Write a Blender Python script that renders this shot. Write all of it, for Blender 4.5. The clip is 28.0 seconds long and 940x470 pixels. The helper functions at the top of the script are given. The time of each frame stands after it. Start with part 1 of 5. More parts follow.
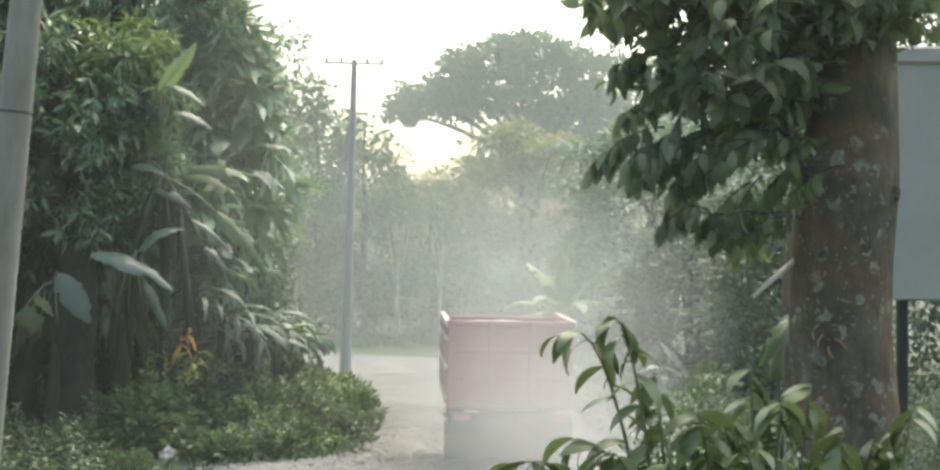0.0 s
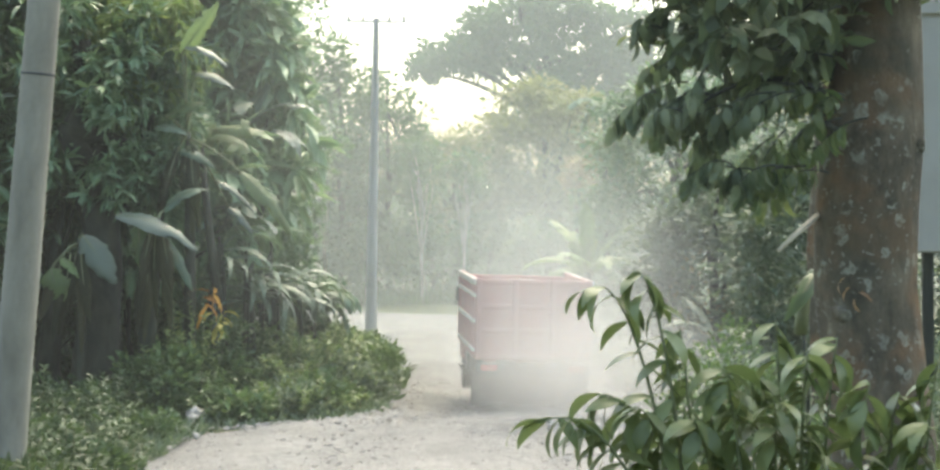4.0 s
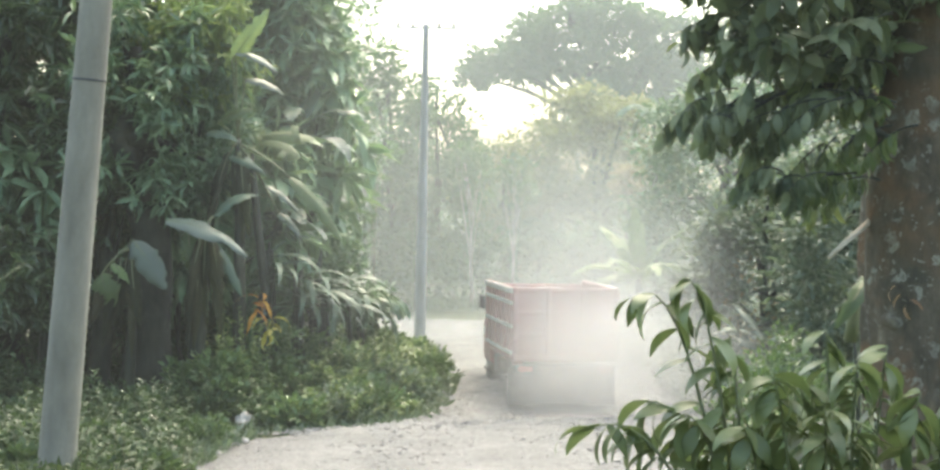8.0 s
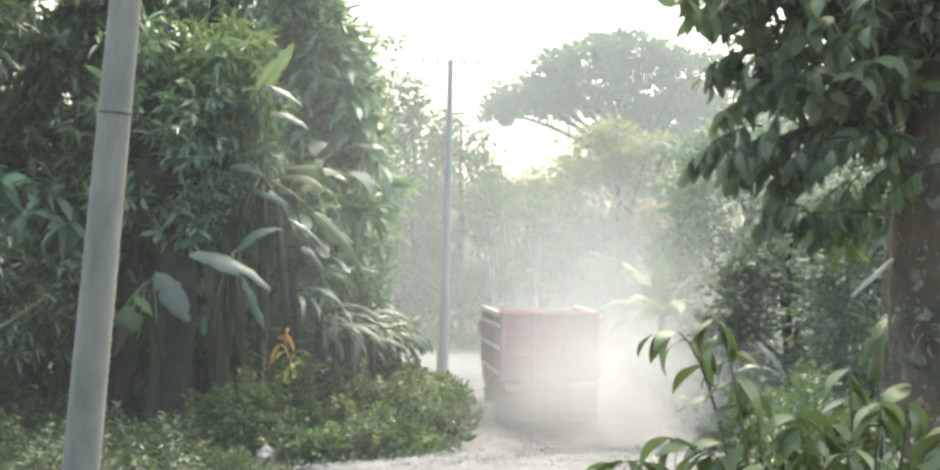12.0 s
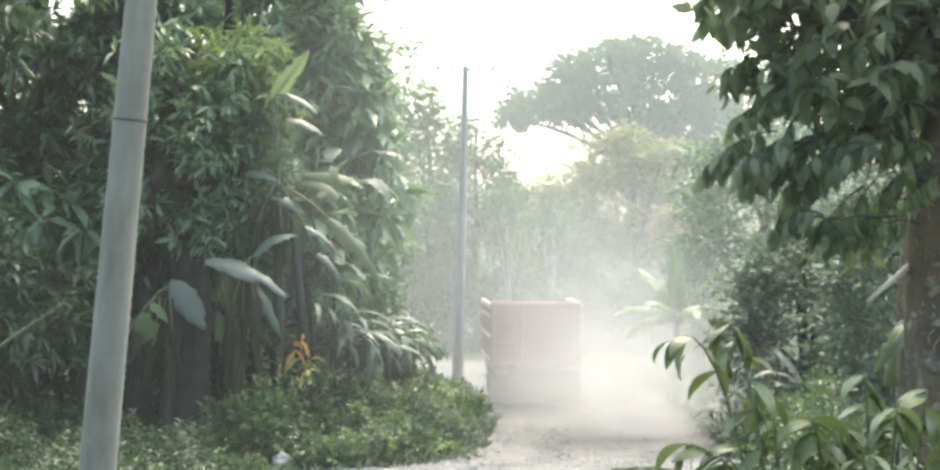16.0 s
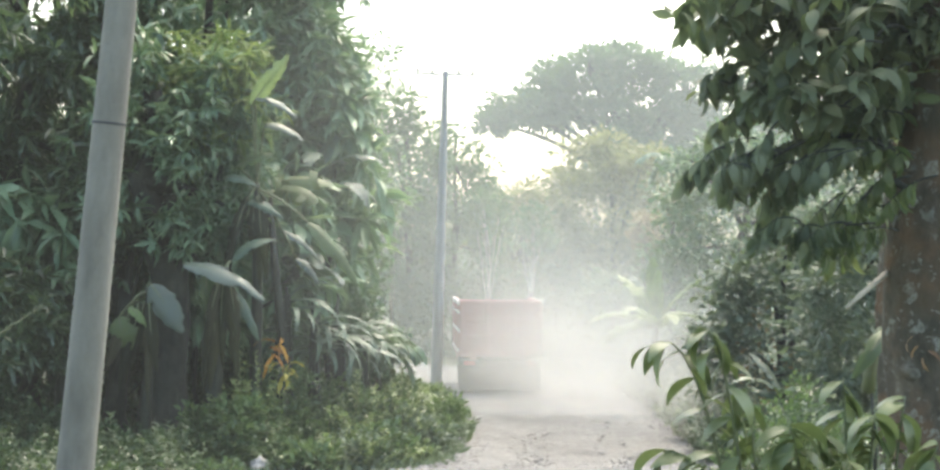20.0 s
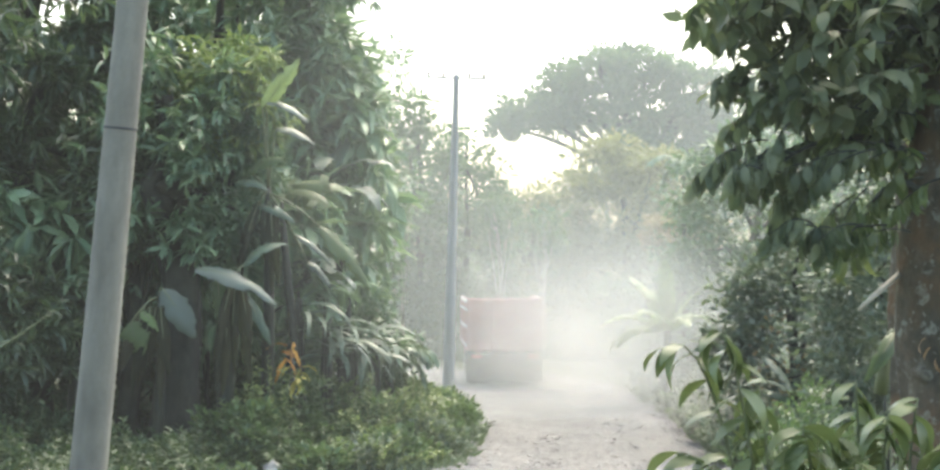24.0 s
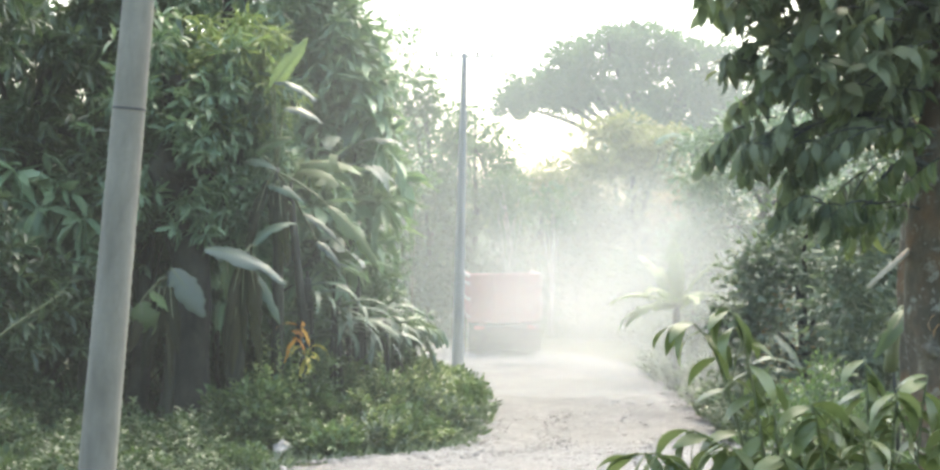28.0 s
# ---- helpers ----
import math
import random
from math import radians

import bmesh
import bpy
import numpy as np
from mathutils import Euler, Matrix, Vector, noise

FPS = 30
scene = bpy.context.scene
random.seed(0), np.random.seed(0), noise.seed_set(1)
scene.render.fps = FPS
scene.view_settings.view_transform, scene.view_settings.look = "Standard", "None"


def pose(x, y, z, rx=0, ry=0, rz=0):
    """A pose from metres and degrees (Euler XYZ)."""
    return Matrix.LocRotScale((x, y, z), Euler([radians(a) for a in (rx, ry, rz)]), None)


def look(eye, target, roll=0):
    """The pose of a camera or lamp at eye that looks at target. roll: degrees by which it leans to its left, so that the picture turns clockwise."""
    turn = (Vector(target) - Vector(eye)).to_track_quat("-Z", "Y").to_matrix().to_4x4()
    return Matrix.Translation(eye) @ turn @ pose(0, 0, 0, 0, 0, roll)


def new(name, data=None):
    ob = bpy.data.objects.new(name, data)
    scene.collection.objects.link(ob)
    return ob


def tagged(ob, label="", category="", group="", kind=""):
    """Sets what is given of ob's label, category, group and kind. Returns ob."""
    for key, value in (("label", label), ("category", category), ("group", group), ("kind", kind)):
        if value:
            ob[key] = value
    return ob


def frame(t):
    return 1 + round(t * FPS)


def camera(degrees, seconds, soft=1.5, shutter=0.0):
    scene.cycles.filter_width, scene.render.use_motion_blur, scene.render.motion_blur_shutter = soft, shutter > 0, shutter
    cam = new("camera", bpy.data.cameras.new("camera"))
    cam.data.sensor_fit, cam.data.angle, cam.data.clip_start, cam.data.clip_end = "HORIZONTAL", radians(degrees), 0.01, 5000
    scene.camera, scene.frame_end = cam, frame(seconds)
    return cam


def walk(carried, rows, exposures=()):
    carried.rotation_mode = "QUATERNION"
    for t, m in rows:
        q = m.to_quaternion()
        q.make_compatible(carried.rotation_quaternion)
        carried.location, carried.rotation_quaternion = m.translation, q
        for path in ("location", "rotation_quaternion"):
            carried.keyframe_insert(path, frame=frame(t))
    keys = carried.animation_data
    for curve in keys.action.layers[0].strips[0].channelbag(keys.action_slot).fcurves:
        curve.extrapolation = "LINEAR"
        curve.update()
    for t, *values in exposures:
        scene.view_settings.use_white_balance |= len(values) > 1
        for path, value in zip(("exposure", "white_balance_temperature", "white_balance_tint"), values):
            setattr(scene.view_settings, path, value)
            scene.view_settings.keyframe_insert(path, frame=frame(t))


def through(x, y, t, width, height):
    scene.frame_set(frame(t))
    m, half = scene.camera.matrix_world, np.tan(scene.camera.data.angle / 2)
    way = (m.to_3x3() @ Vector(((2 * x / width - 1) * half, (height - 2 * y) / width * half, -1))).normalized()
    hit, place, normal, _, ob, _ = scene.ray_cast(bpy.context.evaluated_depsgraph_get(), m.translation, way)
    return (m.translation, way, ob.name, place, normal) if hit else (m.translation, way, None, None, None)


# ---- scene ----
# camera: a person on the upper terrace holds a long lens; seconds, yaw, pitch, roll in degrees
cam = camera(24.0, 28.0, soft=2.8)
EYE = (0.0, 0.0, 4.1)
LEVEL = -0.11
ROWS = [
    (0.0, 0.000, -0.000, 0.000),
    (0.5, -0.060, -0.311, 0.137),
    (1.0, 0.290, -0.459, 0.209),
    (1.5, 0.219, -0.828, 0.266),
    (2.0, 0.378, -0.866, 0.431),
    (2.5, 0.515, -0.666, 0.672),
    (3.0, 0.345, -0.906, 0.504),
    (3.5, 0.471, -0.876, 0.651),
    (4.0, 0.617, -1.106, 0.632),
    (4.5, 0.703, -1.182, 0.718),
    (6.5, 0.994, -1.067, 0.460),
    (7.0, 1.417, -1.046, 0.509),
    (7.5, 1.426, -0.777, 0.445),
    (8.0, 1.894, -0.929, 0.512),
    (8.5, 1.843, -0.953, 0.514),
    (9.0, 1.884, -0.996, 0.359),
    (9.5, 2.133, -1.234, 0.407),
    (10.0, 2.110, -1.223, 0.317),
    (10.5, 2.078, -1.434, 0.304),
    (11.0, 2.175, -1.396, 0.340),
    (11.5, 2.417, -0.717, 0.200),
    (12.0, 2.502, -0.016, 0.099),
    (12.5, 2.540, -0.061, 0.122),
    (13.0, 2.692, 0.008, 0.110),
    (13.5, 2.753, 0.158, 0.161),
    (15.5, 2.921, 0.249, 0.229),
    (16.0, 2.894, 0.151, 0.211),
    (16.5, 2.771, 0.047, 0.085),
    (17.0, 2.766, -0.280, 0.109),
    (17.5, 2.630, -0.046, 0.096),
    (18.0, 2.889, -0.084, 0.151),
    (18.5, 2.838, 0.467, -0.019),
    (19.0, 2.760, 0.414, 0.006),
    (19.5, 2.513, 0.266, -0.064),
    (20.0, 2.355, 0.280, -0.040),
    (20.5, 2.401, 0.349, 0.037),
    (21.0, 2.630, 0.521, 0.058),
    (21.5, 2.571, 0.215, -0.006),
    (23.5, 2.500, 0.038, 0.211),
    (24.0, 2.654, 0.370, 0.215),
    (24.5, 2.572, 0.394, 0.345),
    (25.0, 2.735, 0.328, 0.388),
    (25.5, 3.088, 0.194, 0.573),
    (26.0, 2.805, 0.333, 0.481),
    (26.5, 2.730, -0.019, 0.540),
    (27.0, 2.978, 0.113, 0.627),
    (27.5, 2.906, 0.178, 0.533),
    (28.0, 2.883, -0.182, 0.459),
]
walk(cam, [(t, pose(*EYE, 90 + LEVEL + pitch, roll, yaw)) for t, yaw, pitch, roll in ROWS],
     exposures=[(0.0, 0.55, 7300, -3), (1.0, 0.76, 7300, -3), (2.0, 0.97, 7300, -3), (4.0, 0.85, 7300, -3), (8.0, 1.00, 7300, -2), (10.0, 1.07, 7250, -1), (14.0, 1.06, 7150, 0), (17.0, 1.08, 7100, 1), (20.0, 0.96, 7050, 1), (25.0, 0.96, 7050, 1), (26.0, 1.08, 7050, 1), (28.0, 1.14, 7050, 1)])

# ---- light ----
SUN_EL, SUN_AZ = radians(56), radians(14)
world = bpy.data.worlds.new("sky")
scene.world = world
world.use_nodes = True
wn, wl = world.node_tree.nodes, world.node_tree.links
sky = wn.new("ShaderNodeTexSky")
sky.sky_type, sky.sun_disc = "NISHITA", False
sky.sun_elevation, sky.sun_rotation = SUN_EL, SUN_AZ
sky.air_density, sky.dust_density, sky.ozone_density = 0.8, 4.0, 1.0
wl.new(sky.outputs[0], wn["Background"].inputs[0])
wn["Background"].inputs[1].default_value = 0.42
sun_dir = Vector((math.sin(SUN_AZ) * math.cos(SUN_EL), math.cos(SUN_AZ) * math.cos(SUN_EL), math.sin(SUN_EL)))
sun = new("sun", bpy.data.lights.new("sun", "SUN"))
sun.data.energy, sun.data.angle, sun.data.color = 0.95, radians(36), (1.0, 0.97, 0.92)
sun.matrix_world = look(sun_dir * 200, (0, 0, 0))
scene.cycles.transparent_max_bounces = 48


# ---- materials ----
def shader(name, rough=0.7, metal=0.0):
    m = bpy.data.materials.new(name)
    m.use_nodes = True
    n, l = m.node_tree.nodes, m.node_tree.links
    b = n["Principled BSDF"]
    b.inputs["Roughness"].default_value, b.inputs["Metallic"].default_value = rough, metal
    return m, n, l, b


def noise_tex(n, l, scale, detail=4.0, rough=0.6, coord="Object", stretch=None):
    c = n.new("ShaderNodeTexCoord")
    t = n.new("ShaderNodeTexNoise")
    t.inputs["Scale"].default_value, t.inputs["Detail"].default_value, t.inputs["Roughness"].default_value = scale, detail, rough
    if stretch:
        mp = n.new("ShaderNodeMapping")
        mp.inputs["Scale"].default_value = stretch
        l.new(c.outputs[coord], mp.inputs[0])
        l.new(mp.outputs[0], t.inputs[0])
    else:
        l.new(c.outputs[coord], t.inputs[0])
    return t.outputs["Fac"]


def ramp(n, l, fac, stops):
    r = n.new("ShaderNodeValToRGB")
    e = r.color_ramp.elements
    while len(e) < len(stops):
        e.new(0.5)
    for k, (p, c) in zip(e, stops):
        k.position, k.color = p, (*c, 1) if len(c) == 3 else c
    l.new(fac, r.inputs[0])
    return r.outputs[0]


def mix(n, l, fac, a, b, kind="MIX"):
    x = n.new("ShaderNodeMix")
    x.data_type, x.blend_type = "RGBA", kind
    for sock, v in ((x.inputs[0], fac), (x.inputs[6], a), (x.inputs[7], b)):
        if isinstance(v, (int, float)):
            sock.default_value = v
        elif isinstance(v, tuple):
            sock.default_value = (*v, 1)
        else:
            l.new(v, sock)
    return x.outputs[2]


def arith(n, l, op, a, b=0.0, clamp=False):
    x = n.new("ShaderNodeMath")
    x.operation, x.use_clamp = op, clamp
    for sock, v in ((x.inputs[0], a), (x.inputs[1], b)):
        if isinstance(v, (int, float)):
            sock.default_value = v
        else:
            l.new(v, sock)
    return x.outputs[0]


def bump(n, l, b, height, strength=0.4, dist=0.02):
    k = n.new("ShaderNodeBump")
    k.inputs["Strength"].default_value, k.inputs["Distance"].default_value = strength, dist
    l.new(height, k.inputs["Height"])
    l.new(k.outputs[0], b.inputs["Normal"])


def leaf_mat(name, dark, mid, light, rough=0.45, through=0.35, single=False, spec=0.5):
    """Leaf surface: colour varies from leaf to leaf and within the leaf, light passes through."""
    m, n, l, b = shader(name, rough)
    b.inputs["Specular IOR Level"].default_value = spec
    if single:
        rnd = n.new("ShaderNodeObjectInfo").outputs["Random"]
    else:
        rnd = n.new("ShaderNodeNewGeometry").outputs["Random Per Island"]
    c = ramp(n, l, rnd, [(0.0, dark), (0.5, mid), (1.0, light)])
    c = mix(n, l, arith(n, l, "MULTIPLY", noise_tex(n, l, 3.0, 5), 0.55), c, dark)
    l.new(c, b.inputs["Base Color"])
    bump(n, l, b, noise_tex(n, l, 60.0, 3), 0.15, 0.01)
    t = n.new("ShaderNodeBsdfTranslucent")
    l.new(mix(n, l, 0.5, c, (0.15, 0.23, 0.075)), t.inputs[0])
    x = n.new("ShaderNodeMixShader")
    x.inputs[0].default_value = through
    l.new(b.outputs[0], x.inputs[1])
    l.new(t.outputs[0], x.inputs[2])
    l.new(x.outputs[0], n["Material Output"].inputs[0])
    return m


def plain_mat(name, a, b2, scale, rough=0.7, metal=0.0, fine=40.0, bumps=0.3, stretch=None):
    """Two-scale mottled surface between colours a and b2."""
    m, n, l, b = shader(name, rough, metal)
    c = ramp(n, l, noise_tex(n, l, scale, 5, stretch=stretch), [(0.3, a), (0.7, b2)])
    c = mix(n, l, arith(n, l, "MULTIPLY", noise_tex(n, l, fine, 4), 0.35), c, tuple(0.6 * k for k in a))
    l.new(c, b.inputs["Base Color"])
    bump(n, l, b, noise_tex(n, l, fine, 5), bumps, 0.01)
    return m


def bark_mat(name, base, dark, patch, scale=6.0, patch_amount=0.62, warm=None):
    m, n, l, b = shader(name, 0.9)
    c = ramp(n, l, noise_tex(n, l, scale, 6, stretch=(1, 1, 0.35)), [(0.3, dark), (0.65, base)])
    fine = ramp(n, l, noise_tex(n, l, scale * 3.2, 7, 0.75), [(patch_amount, (0, 0, 0)), (patch_amount + 0.05, (1, 1, 1))])
    wide = ramp(n, l, noise_tex(n, l, scale * 0.8, 4), [(0.42, (0, 0, 0)), (0.6, (1, 1, 1))])
    spots = arith(n, l, "MULTIPLY", fine, wide)
    c = mix(n, l, arith(n, l, "MULTIPLY", ramp(n, l, noise_tex(n, l, scale * 0.35, 3), [(0.5, (0, 0, 0)), (0.62, (1, 1, 1))]), 0.6), c, warm or tuple(1.35 * k for k in base))
    c = mix(n, l, spots, c, patch)
    l.new(c, b.inputs["Base Color"])
    bump(n, l, b, noise_tex(n, l, scale * 4, 6, stretch=(1, 1, 0.4)), 0.8, 0.02)
    return m


def lichen_bark_mat(name):
    """Brown flaking bark: dark weathered fields, orange bare patches, ring-shaped grey lichen rosettes."""
    m, n, l, b = shader(name, 0.92)
    b.inputs["Specular IOR Level"].default_value = 0.2
    c = ramp(n, l, noise_tex(n, l, 5.0, 7, 0.7, stretch=(1, 1, 0.5)), [(0.30, (0.030, 0.025, 0.017)), (0.5, (0.092, 0.073, 0.050)), (0.68, (0.175, 0.140, 0.098))])
    bare = ramp(n, l, noise_tex(n, l, 2.3, 4, 0.6), [(0.50, (0, 0, 0)), (0.60, (1, 1, 1))])
    c = mix(n, l, arith(n, l, "MULTIPLY", bare, 0.55), c, (0.195, 0.108, 0.055))
    dark_olive = ramp(n, l, noise_tex(n, l, 1.6, 3), [(0.5, (0, 0, 0)), (0.62, (1, 1, 1))])
    c = mix(n, l, arith(n, l, "MULTIPLY", dark_olive, 0.55), c, (0.05, 0.05, 0.036))
    co = n.new("ShaderNodeTexCoord")
    warp = n.new("ShaderNodeTexNoise")
    warp.inputs["Scale"].default_value, warp.inputs["Detail"].default_value = 22.0, 3.0
    l.new(co.outputs["Object"], warp.inputs[0])
    place = n.new("ShaderNodeVectorMath")
    place.operation = "MULTIPLY_ADD"
    place.inputs[1].default_value = (0.11, 0.11, 0.11)
    l.new(warp.outputs["Color"], place.inputs[0])
    l.new(co.outputs["Object"], place.inputs[2])
    patch = ramp(n, l, noise_tex(n, l, 3.4, 3), [(0.44, (0, 0, 0)), (0.56, (1, 1, 1))])
    for size, inner, rim, outer, amount in ((13.0, 0.10, 0.26, 0.40, 0.6), (30.0, 0.0, 0.14, 0.34, 0.5)):
        v = n.new("ShaderNodeTexVoronoi")
        v.inputs["Scale"].default_value, v.inputs["Randomness"].default_value = size, 1.0
        l.new(place.outputs[0], v.inputs["Vector"])
        spot = ramp(n, l, v.outputs["Distance"], [(inner, (0.35, 0.35, 0.35)), (rim, (1, 1, 1)), (outer, (0, 0, 0))])
        some = n.new("ShaderNodeSeparateColor")
        l.new(v.outputs["Color"], some.inputs[0])
        chosen = arith(n, l, "GREATER_THAN", some.outputs[0], 0.45)
        k = arith(n, l, "MULTIPLY", arith(n, l, "MULTIPLY", spot, chosen), arith(n, l, "MULTIPLY", patch, amount))
        c = mix(n, l, k, c, (0.34, 0.33, 0.27))
    l.new(c, b.inputs["Base Color"])
    bump(n, l, b, noise_tex(n, l, 18.0, 7, 0.7, stretch=(1, 1, 0.5)), 0.9, 0.02)
    return m


def dust_mat(name, density, spread, tint, low=0.35, high=0.75, scale=2.2, sheet=False):
    """Airborne dust, also used for glare veils: thin, scattering, denser in its middle (puff) or near the ground
    (sheet).
    """
    m = bpy.data.materials.new(name)
    m.use_nodes = True
    n, l = m.node_tree.nodes, m.node_tree.links
    n.remove(n["Principled BSDF"])
    co = n.new("ShaderNodeTexCoord")
    xyz = n.new("ShaderNodeSeparateXYZ")
    l.new(co.outputs["Generated"], xyz.inputs[0])
    off = n.new("ShaderNodeVectorMath")
    off.operation = "ADD"
    rnd = n.new("ShaderNodeObjectInfo").outputs["Random"]
    l.new(co.outputs["Generated"], off.inputs[0])
    l.new(arith(n, l, "MULTIPLY", rnd, 40.0), off.inputs[1])
    t = n.new("ShaderNodeTexNoise")
    t.inputs["Scale"].default_value, t.inputs["Detail"].default_value, t.inputs["Roughness"].default_value = scale, 3.0, 0.5
    l.new(off.outputs[0], t.inputs[0])
    cloud = ramp(n, l, t.outputs["Fac"], [(low, (0.0, 0.0, 0.0)), (high, (1, 1, 1))])
    if sheet:
        side = arith(n, l, "ABSOLUTE", arith(n, l, "SUBTRACT", xyz.outputs["X"], 0.5))
        r = ramp(n, l, xyz.outputs["Z"], [(0.0, (1, 1, 1)), (spread, (0.4, 0.4, 0.4)), (1.0, (0, 0, 0))])
        r = arith(n, l, "MULTIPLY", r, ramp(n, l, side, [(0.3, (1, 1, 1)), (0.5, (0, 0, 0))]))
    else:
        dx = arith(n, l, "POWER", arith(n, l, "ABSOLUTE", arith(n, l, "SUBTRACT", xyz.outputs["X"], 0.5)), 2.0)
        dz = arith(n, l, "POWER", arith(n, l, "ABSOLUTE", arith(n, l, "SUBTRACT", xyz.outputs["Z"], 0.5)), 2.0)
        d = arith(n, l, "SQRT", arith(n, l, "ADD", dx, dz))
        mr = n.new("ShaderNodeMapRange")
        mr.interpolation_type = "SMOOTHERSTEP"
        for i, v in ((1, 0.03), (2, spread), (3, 1.0), (4, 0.0)):
            mr.inputs[i].default_value = v
        l.new(d, mr.inputs[0])
        r = mr.outputs[0]
    place = n.new("ShaderNodeSeparateXYZ")
    l.new(n.new("ShaderNodeNewGeometry").outputs["Position"], place.inputs[0])
    settle = n.new("ShaderNodeMapRange")
    settle.interpolation_type = "SMOOTHSTEP"
    settle.inputs[1].default_value, settle.inputs[2].default_value = -0.65, 0.15
    l.new(place.outputs["Z"], settle.inputs[0])
    r = arith(n, l, "MULTIPLY", r, settle.outputs[0])
    a = arith(n, l, "MULTIPLY", arith(n, l, "MULTIPLY", r, cloud), density, True)
    df, tl, tr = n.new("ShaderNodeBsdfDiffuse"), n.new("ShaderNodeBsdfTranslucent"), n.new("ShaderNodeBsdfTransparent")
    df.inputs[0].default_value = tl.inputs[0].default_value = (*tint, 1)
    half, full = n.new("ShaderNodeMixShader"), n.new("ShaderNodeMixShader")
    half.inputs[0].default_value = 0.5
    l.new(df.outputs[0], half.inputs[1])
    l.new(tl.outputs[0], half.inputs[2])
    l.new(a, full.inputs[0])
    l.new(tr.outputs[0], full.inputs[1])
    l.new(half.outputs[0], full.inputs[2])
    l.new(full.outputs[0], n["Material Output"].inputs[0])
    return m


def ground_mat():
    m, n, l, b = shader("soil_and_litter", 0.95)
    c = ramp(n, l, noise_tex(n, l, 0.8, 6), [(0.3, (0.03, 0.036, 0.014)), (0.55, (0.06, 0.064, 0.026)), (0.75, (0.095, 0.085, 0.05))])
    c = mix(n, l, arith(n, l, "MULTIPLY", noise_tex(n, l, 14, 5), 0.5), c, (0.04, 0.06, 0.015))
    l.new(c, b.inputs["Base Color"])
    bump(n, l, b, noise_tex(n, l, 9, 6), 0.8, 0.05)
    return m


def road_mat():
    m, n, l, b = shader("crushed_limestone", 0.95)
    c = ramp(n, l, noise_tex(n, l, 0.7, 6), [(0.3, (0.108, 0.104, 0.100)), (0.7, (0.178, 0.172, 0.165))])
    c = mix(n, l, ramp(n, l, noise_tex(n, l, 7, 6, 0.7, stretch=(1, 0.45, 1)), [(0.48, (0, 0, 0)), (0.62, (0.65, 0.65, 0.65))]), c, (0.082, 0.079, 0.076))
    c = mix(n, l, ramp(n, l, noise_tex(n, l, 28, 3), [(0.55, (0, 0, 0)), (0.66, (0.8, 0.8, 0.8))]), c, (0.32, 0.305, 0.29))
    l.new(c, b.inputs["Base Color"])
    bump(n, l, b, noise_tex(n, l, 16, 6), 0.9, 0.04)
    return m


def paint_mat(name, col, dusty, amount):
    """Faded vehicle paint under road dust that lies in drifts and streaks."""
    m, n, l, b = shader(name, 0.6)
    k = ramp(n, l, noise_tex(n, l, 1.6, 6, 0.65, stretch=(1, 1, 0.5)), [(0.5 - amount * 0.5, (0, 0, 0)), (1.05 - amount * 0.5, (1, 1, 1))])
    c = mix(n, l, k, col, dusty)
    c = mix(n, l, arith(n, l, "MULTIPLY", noise_tex(n, l, 35, 4), 0.3), c, tuple(0.7 * v for v in col))
    l.new(c, b.inputs["Base Color"])
    bump(n, l, b, noise_tex(n, l, 22, 4), 0.15, 0.01)
    return m


SOIL, LIMESTONE = ground_mat(), road_mat()
CONCRETE = plain_mat("weathered_concrete", (0.135, 0.124, 0.098), (0.275, 0.256, 0.208), 3.5, 0.9, fine=24, bumps=0.5, stretch=(1, 1, 0.3))
GRAVEL = plain_mat("dusty_gravel", (0.20, 0.19, 0.175), (0.30, 0.285, 0.265), 5, 0.95)
STONE = plain_mat("pale_stone", (0.36, 0.335, 0.295), (0.50, 0.47, 0.42), 5, 0.9)
# Lighter concrete for the far pole; the haze before it is painted in.
CONCRETE_HAZED = plain_mat("hazed_concrete", (0.27, 0.272, 0.265), (0.38, 0.38, 0.37), 2.5, 0.85, fine=30, stretch=(1, 1, 0.3))
STEEL = plain_mat("galvanised_steel", (0.35, 0.36, 0.37), (0.5, 0.5, 0.5), 8, 0.5, 0.7)
DARKGAP = plain_mat("dark_joint", (0.03, 0.03, 0.03), (0.06, 0.06, 0.06), 10)
BARK_NEAR = lichen_bark_mat("brown_lichen_bark")
# Bark darkened in colour to carry the shade under the foliage.
BARK_DARK = bark_mat("shade_darkened_bark", (0.030, 0.031, 0.021), (0.009, 0.010, 0.007), (0.06, 0.072, 0.045), 5.0, 0.66)
BARK_PALE = bark_mat("pale_smooth_bark", (0.36, 0.33, 0.27), (0.2, 0.18, 0.14), (0.45, 0.42, 0.37), 4.0, 0.6)
DRYWOOD = plain_mat("bleached_dead_wood", (0.42, 0.36, 0.26), (0.58, 0.50, 0.38), 9, 0.8, stretch=(4, 4, 0.5))
STEM = plain_mat("green_stem", (0.10, 0.13, 0.05), (0.17, 0.17, 0.09), 9, 0.6)
# Stem colour taken near black for the shade between the banana plants.
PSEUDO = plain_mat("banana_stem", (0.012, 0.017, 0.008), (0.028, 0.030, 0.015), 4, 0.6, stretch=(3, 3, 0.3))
LEAF_NEAR = leaf_mat("glossy_dark_leaf", (0.070, 0.088, 0.045), (0.125, 0.145, 0.075), (0.215, 0.230, 0.130), 0.5, 0.3, True, 0.32)
LEAF_NEARJ = leaf_mat("glossy_dark_leaf_mass", (0.070, 0.088, 0.045), (0.125, 0.145, 0.075), (0.215, 0.230, 0.130), 0.5, 0.3, spec=0.32)
